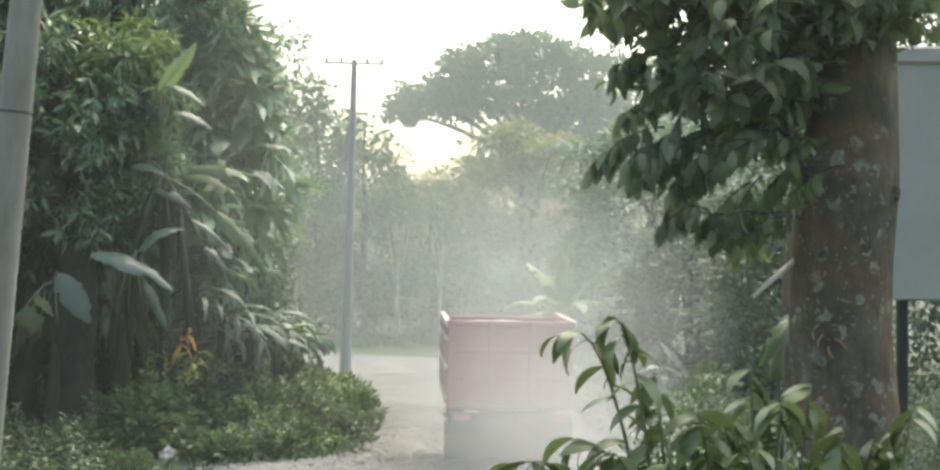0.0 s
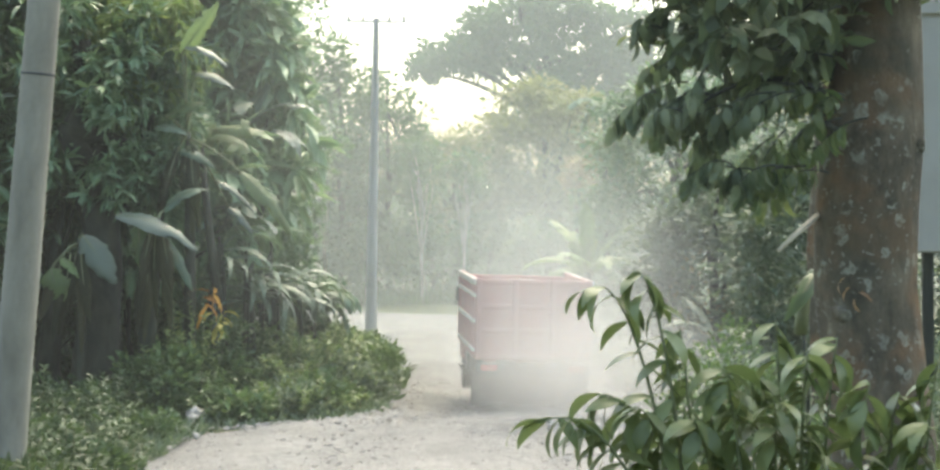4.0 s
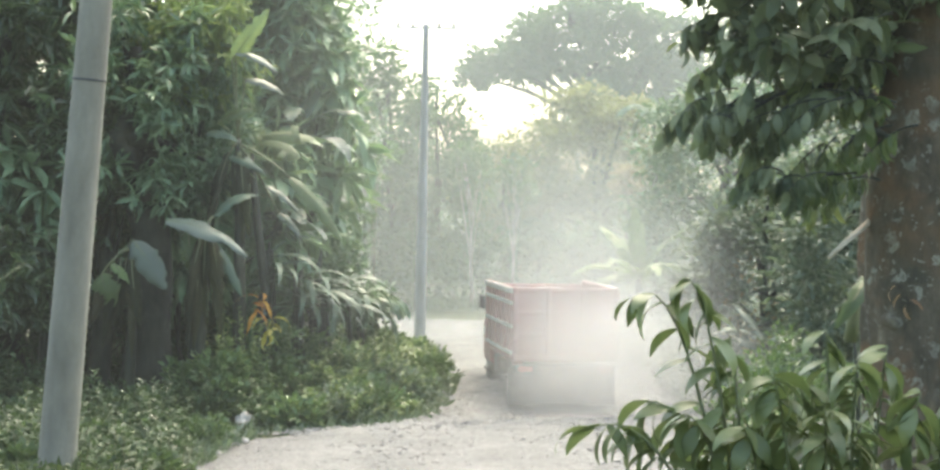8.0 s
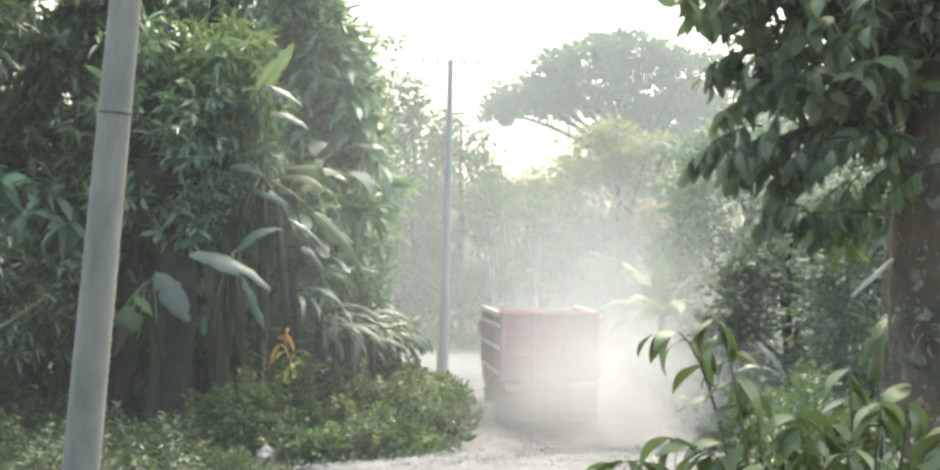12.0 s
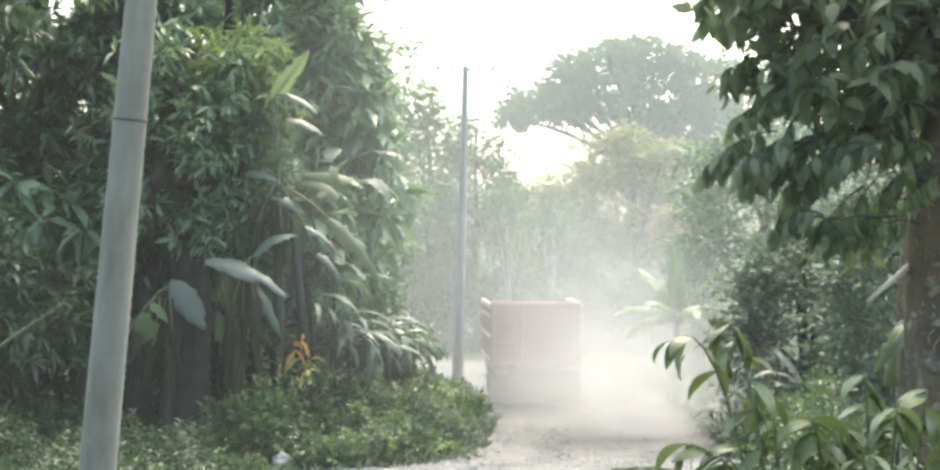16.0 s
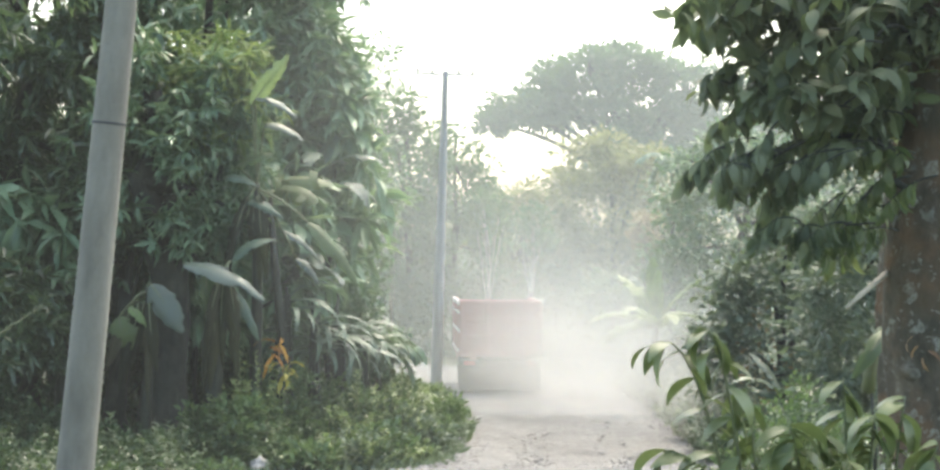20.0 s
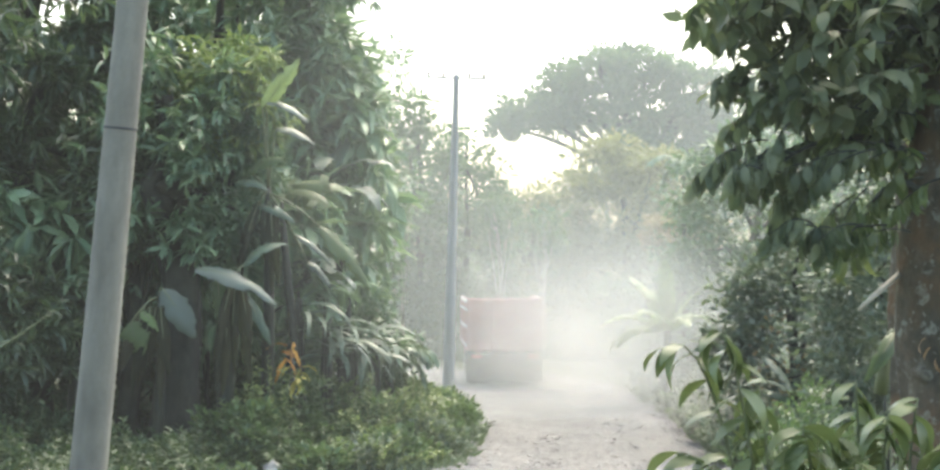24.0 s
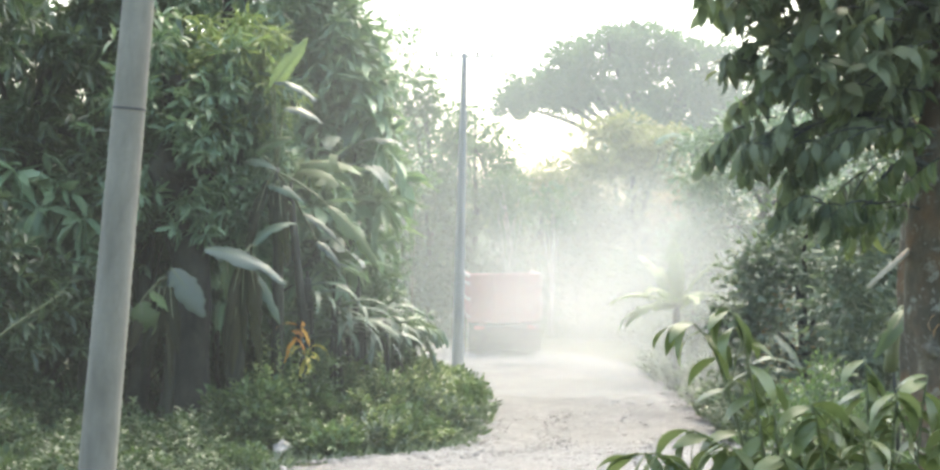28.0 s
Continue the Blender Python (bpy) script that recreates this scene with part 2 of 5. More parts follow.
LEAF_SAP = leaf_mat("grey_green_leaf", (0.100, 0.120, 0.045), (0.162, 0.188, 0.075), (0.255, 0.278, 0.130), 0.42, 0.26, True, 0.55)
LEAF_MANGO = leaf_mat("long_green_leaf", (0.085, 0.148, 0.082), (0.150, 0.232, 0.125), (0.255, 0.345, 0.185), 0.34, 0.3)
# Darker copy of the mango leaf with the left bank's shade put into it.
LEAF_SHADE = leaf_mat("shaded_green_leaf", (0.040, 0.066, 0.036), (0.068, 0.104, 0.052), (0.115, 0.155, 0.078), 0.36, 0.28)
LEAF_THICKET = leaf_mat("thicket_leaf", (0.080, 0.105, 0.070), (0.130, 0.160, 0.108), (0.210, 0.238, 0.170), 0.58, 0.28, spec=0.25)
LEAF_YOUNG = leaf_mat("yellow_green_young_leaf", (0.13, 0.19, 0.04), (0.22, 0.29, 0.07), (0.34, 0.38, 0.13), 0.45, 0.4)
LEAF_MIX = leaf_mat("mixed_green_leaf", (0.080, 0.146, 0.082), (0.138, 0.225, 0.115), (0.230, 0.318, 0.170), 0.45, 0.32)
LEAF_FROND = leaf_mat("glossy_frond_leaf", (0.140, 0.200, 0.130), (0.200, 0.270, 0.170), (0.290, 0.350, 0.240), 0.38, 0.3)
LEAF_BROAD = leaf_mat("large_hanging_leaf", (0.143, 0.232, 0.133), (0.232, 0.339, 0.178), (0.374, 0.481, 0.285), 0.36, 0.35)
LEAF_FRESH = leaf_mat("pale_fresh_leaf", (0.055, 0.094, 0.032), (0.094, 0.146, 0.050), (0.155, 0.215, 0.080), 0.5, 0.3)
LEAF_FRONDS = leaf_mat("dull_green_broad_leaf", (0.060, 0.090, 0.040), (0.095, 0.130, 0.060), (0.140, 0.180, 0.090), 0.5, 0.3, True, 0.3)
# Very dark leaf for the invented drape that deepens the shade round stems.
LEAF_DRAPE = leaf_mat("dark_drape_leaf", (0.018, 0.020, 0.012), (0.034, 0.034, 0.020), (0.065, 0.056, 0.032), 0.8, 0.15, True, 0.15)
# Brighter copy of the near tree's leaf; backlight is put into the colour.
LEAF_LIT = leaf_mat("backlight_toned_leaf", (0.075, 0.100, 0.03), (0.115, 0.140, 0.045), (0.20, 0.205, 0.085), 0.45, 0.4, True)
LEAF_ARCH = leaf_mat("dark_arching_leaf", (0.068, 0.104, 0.070), (0.108, 0.152, 0.102), (0.170, 0.218, 0.150), 0.48, 0.22, True, 0.35)
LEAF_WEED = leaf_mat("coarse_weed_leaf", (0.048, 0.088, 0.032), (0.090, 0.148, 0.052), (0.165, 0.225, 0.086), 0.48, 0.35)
# Brighter copy of the weed leaf; the sunlight on it is in its colour.
LEAF_WEEDLIT = leaf_mat("sunlit_toned_weed_leaf", (0.105, 0.155, 0.050), (0.185, 0.245, 0.082), (0.300, 0.350, 0.140), 0.5, 0.4)
LEAF_DRYBARK = leaf_mat("peeling_orange_bark", (0.170, 0.093, 0.048), (0.306, 0.170, 0.076), (0.459, 0.306, 0.170), 0.8, 0.1, True)
# Herb leaf and bank grass colours are lowered to hold the bank's shade.
LEAF_HERB_SHADED = leaf_mat("shaded_herb_leaf", (0.020, 0.040, 0.017), (0.038, 0.066, 0.027), (0.070, 0.102, 0.042), 0.55, 0.22, spec=0.25)
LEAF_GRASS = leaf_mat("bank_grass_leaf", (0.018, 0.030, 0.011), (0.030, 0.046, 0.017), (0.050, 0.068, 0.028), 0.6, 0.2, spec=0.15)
LEAF_HERB = leaf_mat("fresh_herb_leaf", (0.040, 0.074, 0.028), (0.072, 0.118, 0.044), (0.125, 0.178, 0.070), 0.5, 0.3)
LEAF_FAR = leaf_mat("woodland_leaf", (0.047, 0.100, 0.040), (0.079, 0.139, 0.053), (0.132, 0.198, 0.079), 0.5, 0.4)
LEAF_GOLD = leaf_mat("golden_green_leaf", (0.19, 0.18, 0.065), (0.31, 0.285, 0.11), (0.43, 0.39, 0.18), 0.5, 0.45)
LEAF_BANANA = leaf_mat("banana_leaf", (0.054, 0.084, 0.056), (0.077, 0.110, 0.072), (0.117, 0.150, 0.100), 0.42, 0.22, True)
# Dusty grey-green leaf with its pale sky sheen painted into the colour.
LEAF_DUSTY_SHEEN = leaf_mat("dusty_sheen_banana_leaf", (0.075, 0.098, 0.075), (0.105, 0.130, 0.100), (0.150, 0.178, 0.140), 0.42, 0.2, True)
LEAF_BROADS = leaf_mat("fresh_banana_leaf", (0.067, 0.100, 0.034), (0.100, 0.140, 0.046), (0.147, 0.187, 0.068), 0.48, 0.4, True)
LEAF_BRIGHT = leaf_mat("bright_banana_leaf", (0.13, 0.19, 0.06), (0.18, 0.25, 0.085), (0.25, 0.31, 0.13), 0.45, 0.4, True)
LEAF_DRY = leaf_mat("dry_orange_leaf", (0.360, 0.132, 0.024), (0.660, 0.264, 0.036), (0.840, 0.432, 0.060), 0.6, 0.45, True)
LEAF_YELLOW = leaf_mat("yellow_leaf", (0.35, 0.30, 0.04), (0.5, 0.42, 0.06), (0.6, 0.5, 0.12), 0.5, 0.4, True)
LEAF_DRYMASS = leaf_mat("dry_russet_leaf", (0.22, 0.13, 0.06), (0.40, 0.26, 0.12), (0.55, 0.40, 0.2), 0.6, 0.4)
# White board colour lowered to grey for the shade it stands in.
BOARD = plain_mat("shade_toned_white", (0.275, 0.258, 0.228), (0.35, 0.33, 0.292), 1.5, 0.6, fine=25, bumps=0.1)
RED = paint_mat("faded_red_paint", (0.30, 0.06, 0.052), (0.37, 0.225, 0.215), 0.7)
WHITE = paint_mat("dusty_white_paint", (0.50, 0.48, 0.45), (0.40, 0.36, 0.32), 0.4)
CHASSIS = paint_mat("dusty_chassis", (0.045, 0.045, 0.045), (0.13, 0.125, 0.115), 0.5)
RUBBER = paint_mat("dusty_rubber", (0.03, 0.03, 0.03), (0.15, 0.138, 0.125), 0.5)
LAMPRED = paint_mat("red_lamp_glass", (0.35, 0.02, 0.02), (0.45, 0.35, 0.3), 0.4)
GLASS, gn, gl, gb = shader("cab_glass", 0.08)
gb.inputs["Base Color"].default_value = (0.03, 0.035, 0.04, 1)
TARP = plain_mat("grey_tarpaulin", (0.28, 0.25, 0.23), (0.38, 0.34, 0.31), 3, 0.8)
PUFF = dust_mat("road_dust_puff", 0.165, 0.5, (0.70, 0.69, 0.675), 0.18, 0.68, 1.6)
# Veil that brightens the wood edge in place of the sky's glare.
WOODVEIL = dust_mat("wood_edge_glare", 0.055, 0.5, (0.60, 0.61, 0.58), -0.3, 1.2, 1.2)
VEIL = dust_mat("thin_dust_veil", 0.095, 0.5, (0.64, 0.645, 0.635), 0.28, 0.68, 2.0)
HAZE_NEAR = dust_mat("faint_haze", 0.015, 0.6, (0.6, 0.61, 0.58), 0.0, 0.9, 2.0, True)
VEIL_GATE = dust_mat("tailgate_dust_veil", 0.22, 0.5, (0.70, 0.675, 0.665), 0.1, 0.68, 1.6)
HAZE_FAR = dust_mat("distant_haze", 0.19, 0.45, (0.60, 0.635, 0.62), 0.15, 0.75, 2.0, True)
# Sheet before the near tree that lifts its darks as lens glare does.
GLARE_NEAR = dust_mat("lens_glare_veil", 0.03, 0.7, (0.6, 0.61, 0.58), -0.4, 0.5, 2.0, True)
HAZE_AIR = dust_mat("barely_visible_haze", 0.006, 0.7, (0.6, 0.61, 0.58), -0.4, 0.5, 2.0, True)
HAZE = dust_mat("hanging_haze", 0.25, 0.45, (0.60, 0.63, 0.61), 0.15, 0.75, 2.0, True)


# ---- mesh helpers ----
def terrain(x, y):
    """Height of the ground: a terrace by the camera that falls to the road's level."""
    k = min(1.0, max(0.0, (y - 7.0) / 26.0))
    bank = 0.36 / (1 + math.exp(min(50.0, max(-50.0, (x + 3.4) / 0.35)))) * math.exp(-((y - 21.0) / 4.2) ** 2)
    return 2.45 * (1 - k * k * (3 - 2 * k)) + bank - 0.36 * math.exp(-((y - 45.5) / 4.5) ** 2) / (1 + math.exp(min(50.0, max(-50.0, -(x + 1.6) / 0.25)))) + 0.05 * noise.noise((x * 0.35, y * 0.35, 0.3))


def mesh(name, verts, faces, material, smooth=False):
    me = bpy.data.meshes.new(name)
    me.from_pydata([tuple(v) for v in verts], [], faces)
    me.materials.append(material)
    if smooth:
        me.shade_smooth()
    return me


def thing(name, m, label, category, group="", kind=""):
    ob = new(name)
    ob.matrix_basis = m
    return tagged(ob, label, category, group, kind)


def part(name, me, parent, label="", m=None, material=None):
    """Links a mesh (or a bmesh with its material) as one part of a thing or of a part."""
    if material is not None:
        bm, me = me, bpy.data.meshes.new(name)
        bm.to_mesh(me)
        bm.free()
        me.materials.append(material)
    ob = new(name, me)
    ob.parent = parent
    if m is not None:
        ob.matrix_basis = m
    return tagged(ob, label) if label else ob


def box(bm, size, at, bevel=0.02, turn=None):
    made = bmesh.ops.create_cube(bm, size=1.0)["verts"]
    bmesh.ops.scale(bm, vec=size, verts=made)
    if bevel:
        es = list({e for v in made for e in v.link_edges})
        made = bmesh.ops.bevel(bm, geom=es, offset=min(bevel, min(size) * 0.3), segments=1, affect="EDGES")["verts"]
    m = Matrix.Translation(at) @ (turn if turn else Matrix())
    bmesh.ops.transform(bm, matrix=m, verts=made)
    return bm


def boxes(*specs):
    bm = bmesh.new()
    for s in specs:
        box(bm, *s)
    return bm


def tube(points, radii, sides=10, wobble=0.0, seed=0):
    """Closed tapering tube along points."""
    rng = random.Random(seed)
    pts = [Vector(p) for p in points]
    verts, faces = [], []
    for i, p in enumerate(pts):
        d = (pts[min(i + 1, len(pts) - 1)] - pts[max(i - 1, 0)]).normalized()
        a = d.cross(Vector((0.13, 0.97, 0.2))).normalized()
        b = d.cross(a)
        for k in range(sides):
            r = radii[i] * (1 + wobble * (rng.random() - 0.5))
            an = 2 * math.pi * k / sides
            verts.append(p + (a * math.cos(an) + b * math.sin(an)) * r)
    for i in range(len(pts) - 1):
        for k in range(sides):
            q = (k + 1) % sides
            faces.append((i * sides + k, i * sides + q, (i + 1) * sides + q, (i + 1) * sides + k))
    faces.append(tuple(range(sides))[::-1])
    faces.append(tuple((len(pts) - 1) * sides + k for k in range(sides)))
    return verts, faces


def bend(a, b, sag, n=8):
    """Points of a bowed line from a to b; sag bends it upwards (or down)."""
    a, b = Vector(a), Vector(b)
    return [a.lerp(b, i / n) + Vector((0, 0, sag * 4 * (i / n) * (1 - i / n))) for i in range(n + 1)]


LEAF_SHAPE = np.array([(0, 0, 0), (0.28, 0.40, 0.03), (0.28, -0.40, 0.03), (0.32, 0, -0.04), (0.62, 0.42, -0.02), (0.62, -0.42, -0.02), (0.66, 0, -0.10), (1.0, 0, -0.24)])
LEAF_FACES = [(0, 3, 1), (0, 2, 3), (1, 3, 6, 4), (3, 2, 5, 6), (4, 6, 7), (6, 5, 7)]
CHIP_SHAPE = np.array([(0, 0, 0), (0.5, 0.5, -0.02), (0.5, -0.5, -0.02), (1.0, 0, -0.15)])
CHIP_FACES = [(0, 2, 3, 1)]


def leaf_mass(name, P, D, L, W, material, rng, chip=False, roll=0.9):
    """One mesh of many leaves: bases P, directions D, lengths L, widths W."""
    shape, fs = (CHIP_SHAPE, CHIP_FACES) if chip else (LEAF_SHAPE, LEAF_FACES)
    n = len(P)
    D = D / np.linalg.norm(D, axis=1)[:, None]
    up = np.array((0, 0, 1.0)) + rng.normal(0, roll, (n, 3))
    S = np.cross(D, up)
    S /= np.linalg.norm(S, axis=1)[:, None] + 1e-9
    U = np.cross(S, D)
    V = (P[:, None, :] + D[:, None, :] * (shape[None, :, 0:1] * L[:, None, None]) + S[:, None, :] * (shape[None, :, 1:2] * W[:, None, None])
         + U[:, None, :] * (shape[None, :, 2:3] * L[:, None, None])).reshape(-1, 3)
    k = len(shape)
    loops = np.array([i for f in fs for i in f])
    sizes = np.array([len(f) for f in fs])
    me = bpy.data.meshes.new(name)
    me.vertices.add(n * k)
    me.vertices.foreach_set("co", V.astype(np.float32).ravel())
    all_loops = (loops[None, :] + (np.arange(n) * k)[:, None]).ravel()
    all_sizes = np.tile(sizes, n)
    me.loops.add(len(all_loops))
    me.loops.foreach_set("vertex_index", all_loops.astype(np.int32))
    me.polygons.add(len(all_sizes))
    me.polygons.foreach_set("loop_start", np.concatenate(([0], np.cumsum(all_sizes)[:-1])).astype(np.int32))
    me.update(calc_edges=True)
    me.validate()
    me.materials.append(material)
    return me


def sphere_dirs(rng, n):
    v = rng.normal(0, 1, (n, 3))
    return v / np.linalg.norm(v, axis=1)[:, None]


def clump_cloud(rng, centre, radii, clumps, spread, per, shell=0.55, floor=-0.9):
    """Leaf bases gathered in clumps over an ellipsoid, uneven and with gaps; also each leaf's way out."""
    c = sphere_dirs(rng, clumps)
    c = c[c[:, 2] > floor]
    rad = shell + (1 - shell) * rng.random(len(c)) ** 0.6
    c = np.array(centre) + c * rad[:, None] * np.array(radii)
    size = spread * (0.55 + 0.9 * rng.random(len(c)))
    idx = np.repeat(np.arange(len(c)), per)
    off = sphere_dirs(rng, len(idx)) * (rng.random(len(idx)) ** 0.5)[:, None] * size[idx][:, None] * np.array((1.15, 1.15, 0.75))
    P = c[idx] + off
    out = off / (size[idx][:, None]) + 0.35 * sphere_dirs(rng, len(idx))
    return P, out, c


def rosettes(rng, P, out, k, spread=0.9):
    """Turns leaf bases into whorls: k leaves fan out from every k-th base round its way out, and hang."""
    C, A = P[::k], out[::k] / np.linalg.norm(out[::k], axis=1)[:, None]
    n = len(C)
    s = np.cross(A, rng.normal(0, 1, (n, 3)))
    s /= np.linalg.norm(s, axis=1)[:, None]
    t = np.cross(A, s)
    a = (2 * np.pi * np.arange(k) / k)[None, :] + rng.random((n, 1)) * 6.28 + rng.normal(0, 0.25, (n, k))
    D = A[:, None, :] * 0.55 + spread * (np.cos(a)[..., None] * s[:, None, :] + np.sin(a)[..., None] * t[:, None, :]) + rng.normal(0, 0.12, (n, k, 3))
    return np.repeat(C, k, axis=0), D.reshape(-1, 3)


# ---- ground, road, far woods ----
ROAD_L = [(13, 30), (13.6, 12), (15, 4), (18, 0.2), (22, -2.4), (27, -5.2), (31.5, -5.65), (34.5, -5.3), (37.6, -5.1), (38.4, -4.2), (39.2, -3.0), (41, -2.3), (44.9, -2.1), (48.9, -2.15), (57, -3.1), (60, -3.8), (63, -4.9), (66, -7), (68.5, -12), (69, -30)]
ROAD_R = [(19, 30), (19.5, 14), (21, 9), (24, 6.5), (27, 5.4), (30, 4.8), (33.6, 4.2), (37.2, 3.9), (39.2, 3.7), (40.4, 3.6), (42, 3.4), (46, 3.0), (52, 2.5), (56, 2.2), (60, 1.9), (64, 1.5), (68, 0.8), (72, -1.0), (75, -5), (76.5, -30)]


def on_road(x, y, grow=0.0):
    for rows, sign in ((ROAD_L, 1), (ROAD_R, -1)):
        for (y0, x0), (y1, x1) in zip(rows, rows[1:]):
            if y0 <= y <= y1:
                edge = x0 + (x1 - x0) * (y - y0) / max(1e-6, y1 - y0)
                if sign * (x - edge) < -grow:
                    return False
                break
        else:
            return False
    return True


def build_ground():
    xs = sorted({*(-900, -300, -120, -60), *range(-40, -12, 2), *[k * 0.5 - 12 for k in range(49)], *range(14, 41, 2), *(60, 120, 300, 900)})
    ys = sorted({*(-900, -300, -100, -40, -15, -5), *range(0, 80), *range(80, 120, 2), *(140, 180, 260, 400, 900)})
    verts = [(x, y, terrain(x, y) - (0.10 if on_road(x, y, 0.0) else 0.0)) for y in ys for x in xs]
    w = len(xs)
    faces = [(j * w + i, j * w + i + 1, (j + 1) * w + i + 1, (j + 1) * w + i) for j in range(len(ys) - 1) for i in range(w - 1)]
    ob = new("ground", mesh("ground", verts, faces, SOIL, True))
    tagged(ob, "dark soil with leaf litter, falling to the road", "ground", kind="structure")


def along(rows, k):
    i = min(int(k), len(rows) - 2)
    f = k - i
    return rows[i][0] * (1 - f) + rows[i + 1][0] * f, rows[i][1] * (1 - f) + rows[i + 1][1] * f


def build_road():
    n, across = 240, 26
    verts = []
    for i in range(n + 1):
        k = i / n * (len(ROAD_L) - 1)
        (ly, lx), (ry, rx) = along(ROAD_L, k), along(ROAD_R, k)
        for j in range(across + 1):
            f = j / across
            x, y = lx * (1 - f) + rx * f, ly * (1 - f) + ry * f
            x += max(0.0, f - 0.7) / 0.3 * 0.45 * noise.noise((0.0, y * 0.55, 7.0)) + max(0.0, 0.3 - f) / 0.3 * 0.15 * noise.noise((4.0, y * 0.9, 2.0))
            rut = -0.035 * math.exp(-((f - 0.33) / 0.07) ** 2) - 0.035 * math.exp(-((f - 0.68) / 0.07) ** 2)
            edge = -0.12 * max(0.0, abs(f - 0.5) * 2 - 0.7) / 0.3
            verts.append((x, y, terrain(x, y) + 0.07 + rut + edge + 0.03 * noise.noise((x * 1.7, y * 1.7, 5))))
    w = across + 1
    faces = [(a * w + b, a * w + b + 1, (a + 1) * w + b + 1, (a + 1) * w + b) for a in range(n) for b in range(across)]
    tagged(new("road", mesh("road", verts, faces, LIMESTONE, True)), "pale dusty crushed limestone village road", "road", kind="structure")
    rng = np.random.default_rng(4)
    vs, fs = [], []
    for _ in range(6500):
        k = 4 + 8.5 * rng.random()
        f = rng.random()
        (ly, lx), (ry, rx) = along(ROAD_L, k), along(ROAD_R, k)
        x, y = lx * (1 - f) + rx * f, ly * (1 - f) + ry * f
        r = 0.012 + 0.045 * rng.random() ** 4
        b = len(vs)
        z = terrain(x, y) + 0.058
        for dx, dy, dz in ((1, 0, 0), (0, 1, 0), (-1, 0, 0), (0, -1, 0), (0.2, 0.1, 0.9), (0, 0, -0.5)):
            q = 0.6 + 0.8 * rng.random()
            vs.append((x + dx * r * q * 1.3, y + dy * r * q, z + dz * r * q * 0.7))
        fs += [(b, b + 1, b + 4), (b + 1, b + 2, b + 4), (b + 2, b + 3, b + 4), (b + 3, b, b + 4), (b + 1, b, b + 5), (b + 2, b + 1, b + 5), (b + 3, b + 2, b + 5), (b, b + 3, b + 5)]
    tagged(new("gravel", mesh("gravel", vs, fs, GRAVEL)), "loose pale stones scattered on the road", "gravel", kind="stuff")


def build_verge():
    """Grass blades and low herbs over the left bank and both road edges."""
    rng = np.random.default_rng(11)
    P = []
    while len(P) < 22000:
        y = 17 + 47 * rng.random()
        x = -15 + 13.5 * rng.random()
        if not on_road(x, y, 0.12) and not (y < 27 and x > -3.9 - 0.12 * max(0.0, y - 22)):
            P.append((x, y, terrain(x, y)))
    P = np.array(P)
    n = len(P)
    D = np.column_stack((rng.normal(0, 0.45, n), rng.normal(0, 0.45, n), 0.8 + 0.4 * rng.random(n)))
    me = leaf_mass("grass", P, D, 0.08 + 0.18 * rng.random(n), 0.025 + 0.06 * rng.random(n) ** 2, LEAF_GRASS, rng)
    tagged(new("grass", me), "short green grass on the roadside bank", "grass", kind="stuff")
    P = []
    while len(P) < 16000:
        x, y = -10 + 6.4 * rng.random(), 14 + 22 * rng.random() ** 1.2
        if not on_road(x, y, 0.12):
            P.append((x, y, terrain(x, y) + 0.13 * rng.random() * (1 + noise.noise((x * 1.5, y * 1.5, 4.0)))))
    P = np.array(P)
    n = len(P)
    D = np.column_stack((rng.normal(0, 0.7, n), rng.normal(0, 0.7, n), 0.15 + 0.4 * rng.random(n)))
    me = leaf_mass("ground_cover", P, D, 0.05 + 0.08 * rng.random(n) ** 2, 0.03 + 0.05 * rng.random(n), LEAF_GRASS, rng, roll=0.5)
    tagged(new("ground_cover", me), "small-leaved green ground cover round the leaning pole", "ground cover", kind="stuff")
    P = []
    while len(P) < 4500:
        y = 33 + 25 * rng.random()
        edge = next(x0 + (x1 - x0) * (y - y0) / (y1 - y0) for (y0, x0), (y1, x1) in zip(ROAD_L, ROAD_L[1:]) if y0 <= y <= y1)
        x = edge + 0.12 + 0.22 * noise.noise((y * 0.9, 3.0, 0.0)) - 1.7 * rng.random() ** 1.3
        P.append((x, y, terrain(x, y) - 0.02))
    P = np.array(P)
    n = len(P)
    D = np.column_stack((rng.normal(0, 0.6, n), rng.normal(0, 0.6, n), 0.5 + 0.5 * rng.random(n)))
    me = leaf_mass("edge_weeds", P, D, 0.12 + 0.26 * rng.random(n) ** 2, 0.03 + 0.07 * rng.random(n), LEAF_THICKET, rng)
    tagged(new("edge_weeds", me), "low green weeds creeping over the road edge", "weeds", kind="stuff")
    P = []
    while len(P) < 9000:
        y = 38 + 48 * rng.random()
        x = 1 + 10 * rng.random()
        if not on_road(x, y, 0.15) and not (y > 62 and x < 2):
            P.append((x, y, terrain(x, y)))
    while len(P) < 14000:
        P.append((-16 + 20 * rng.random(), 76.8 + 6 * rng.random(), 0.0))
    P = np.array(P)
    n = len(P)
    D = np.column_stack((rng.normal(0, 0.45, n), rng.normal(0, 0.45, n), 0.8 + 0.4 * rng.random(n)))
    me = leaf_mass("rough_grass", P, D, 0.2 + 0.4 * rng.random(n), 0.02 + 0.02 * rng.random(n), LEAF_HERB, rng)
    tagged(new("rough_grass", me), "long rough grass along the far road edges", "grass", kind="stuff")


def herb(x, y, r, h, leaf, label, seed, material=None, leaves=1500, name="shrub"):
    """A low leafy plant: thin stems and small leaves in uneven clumps."""
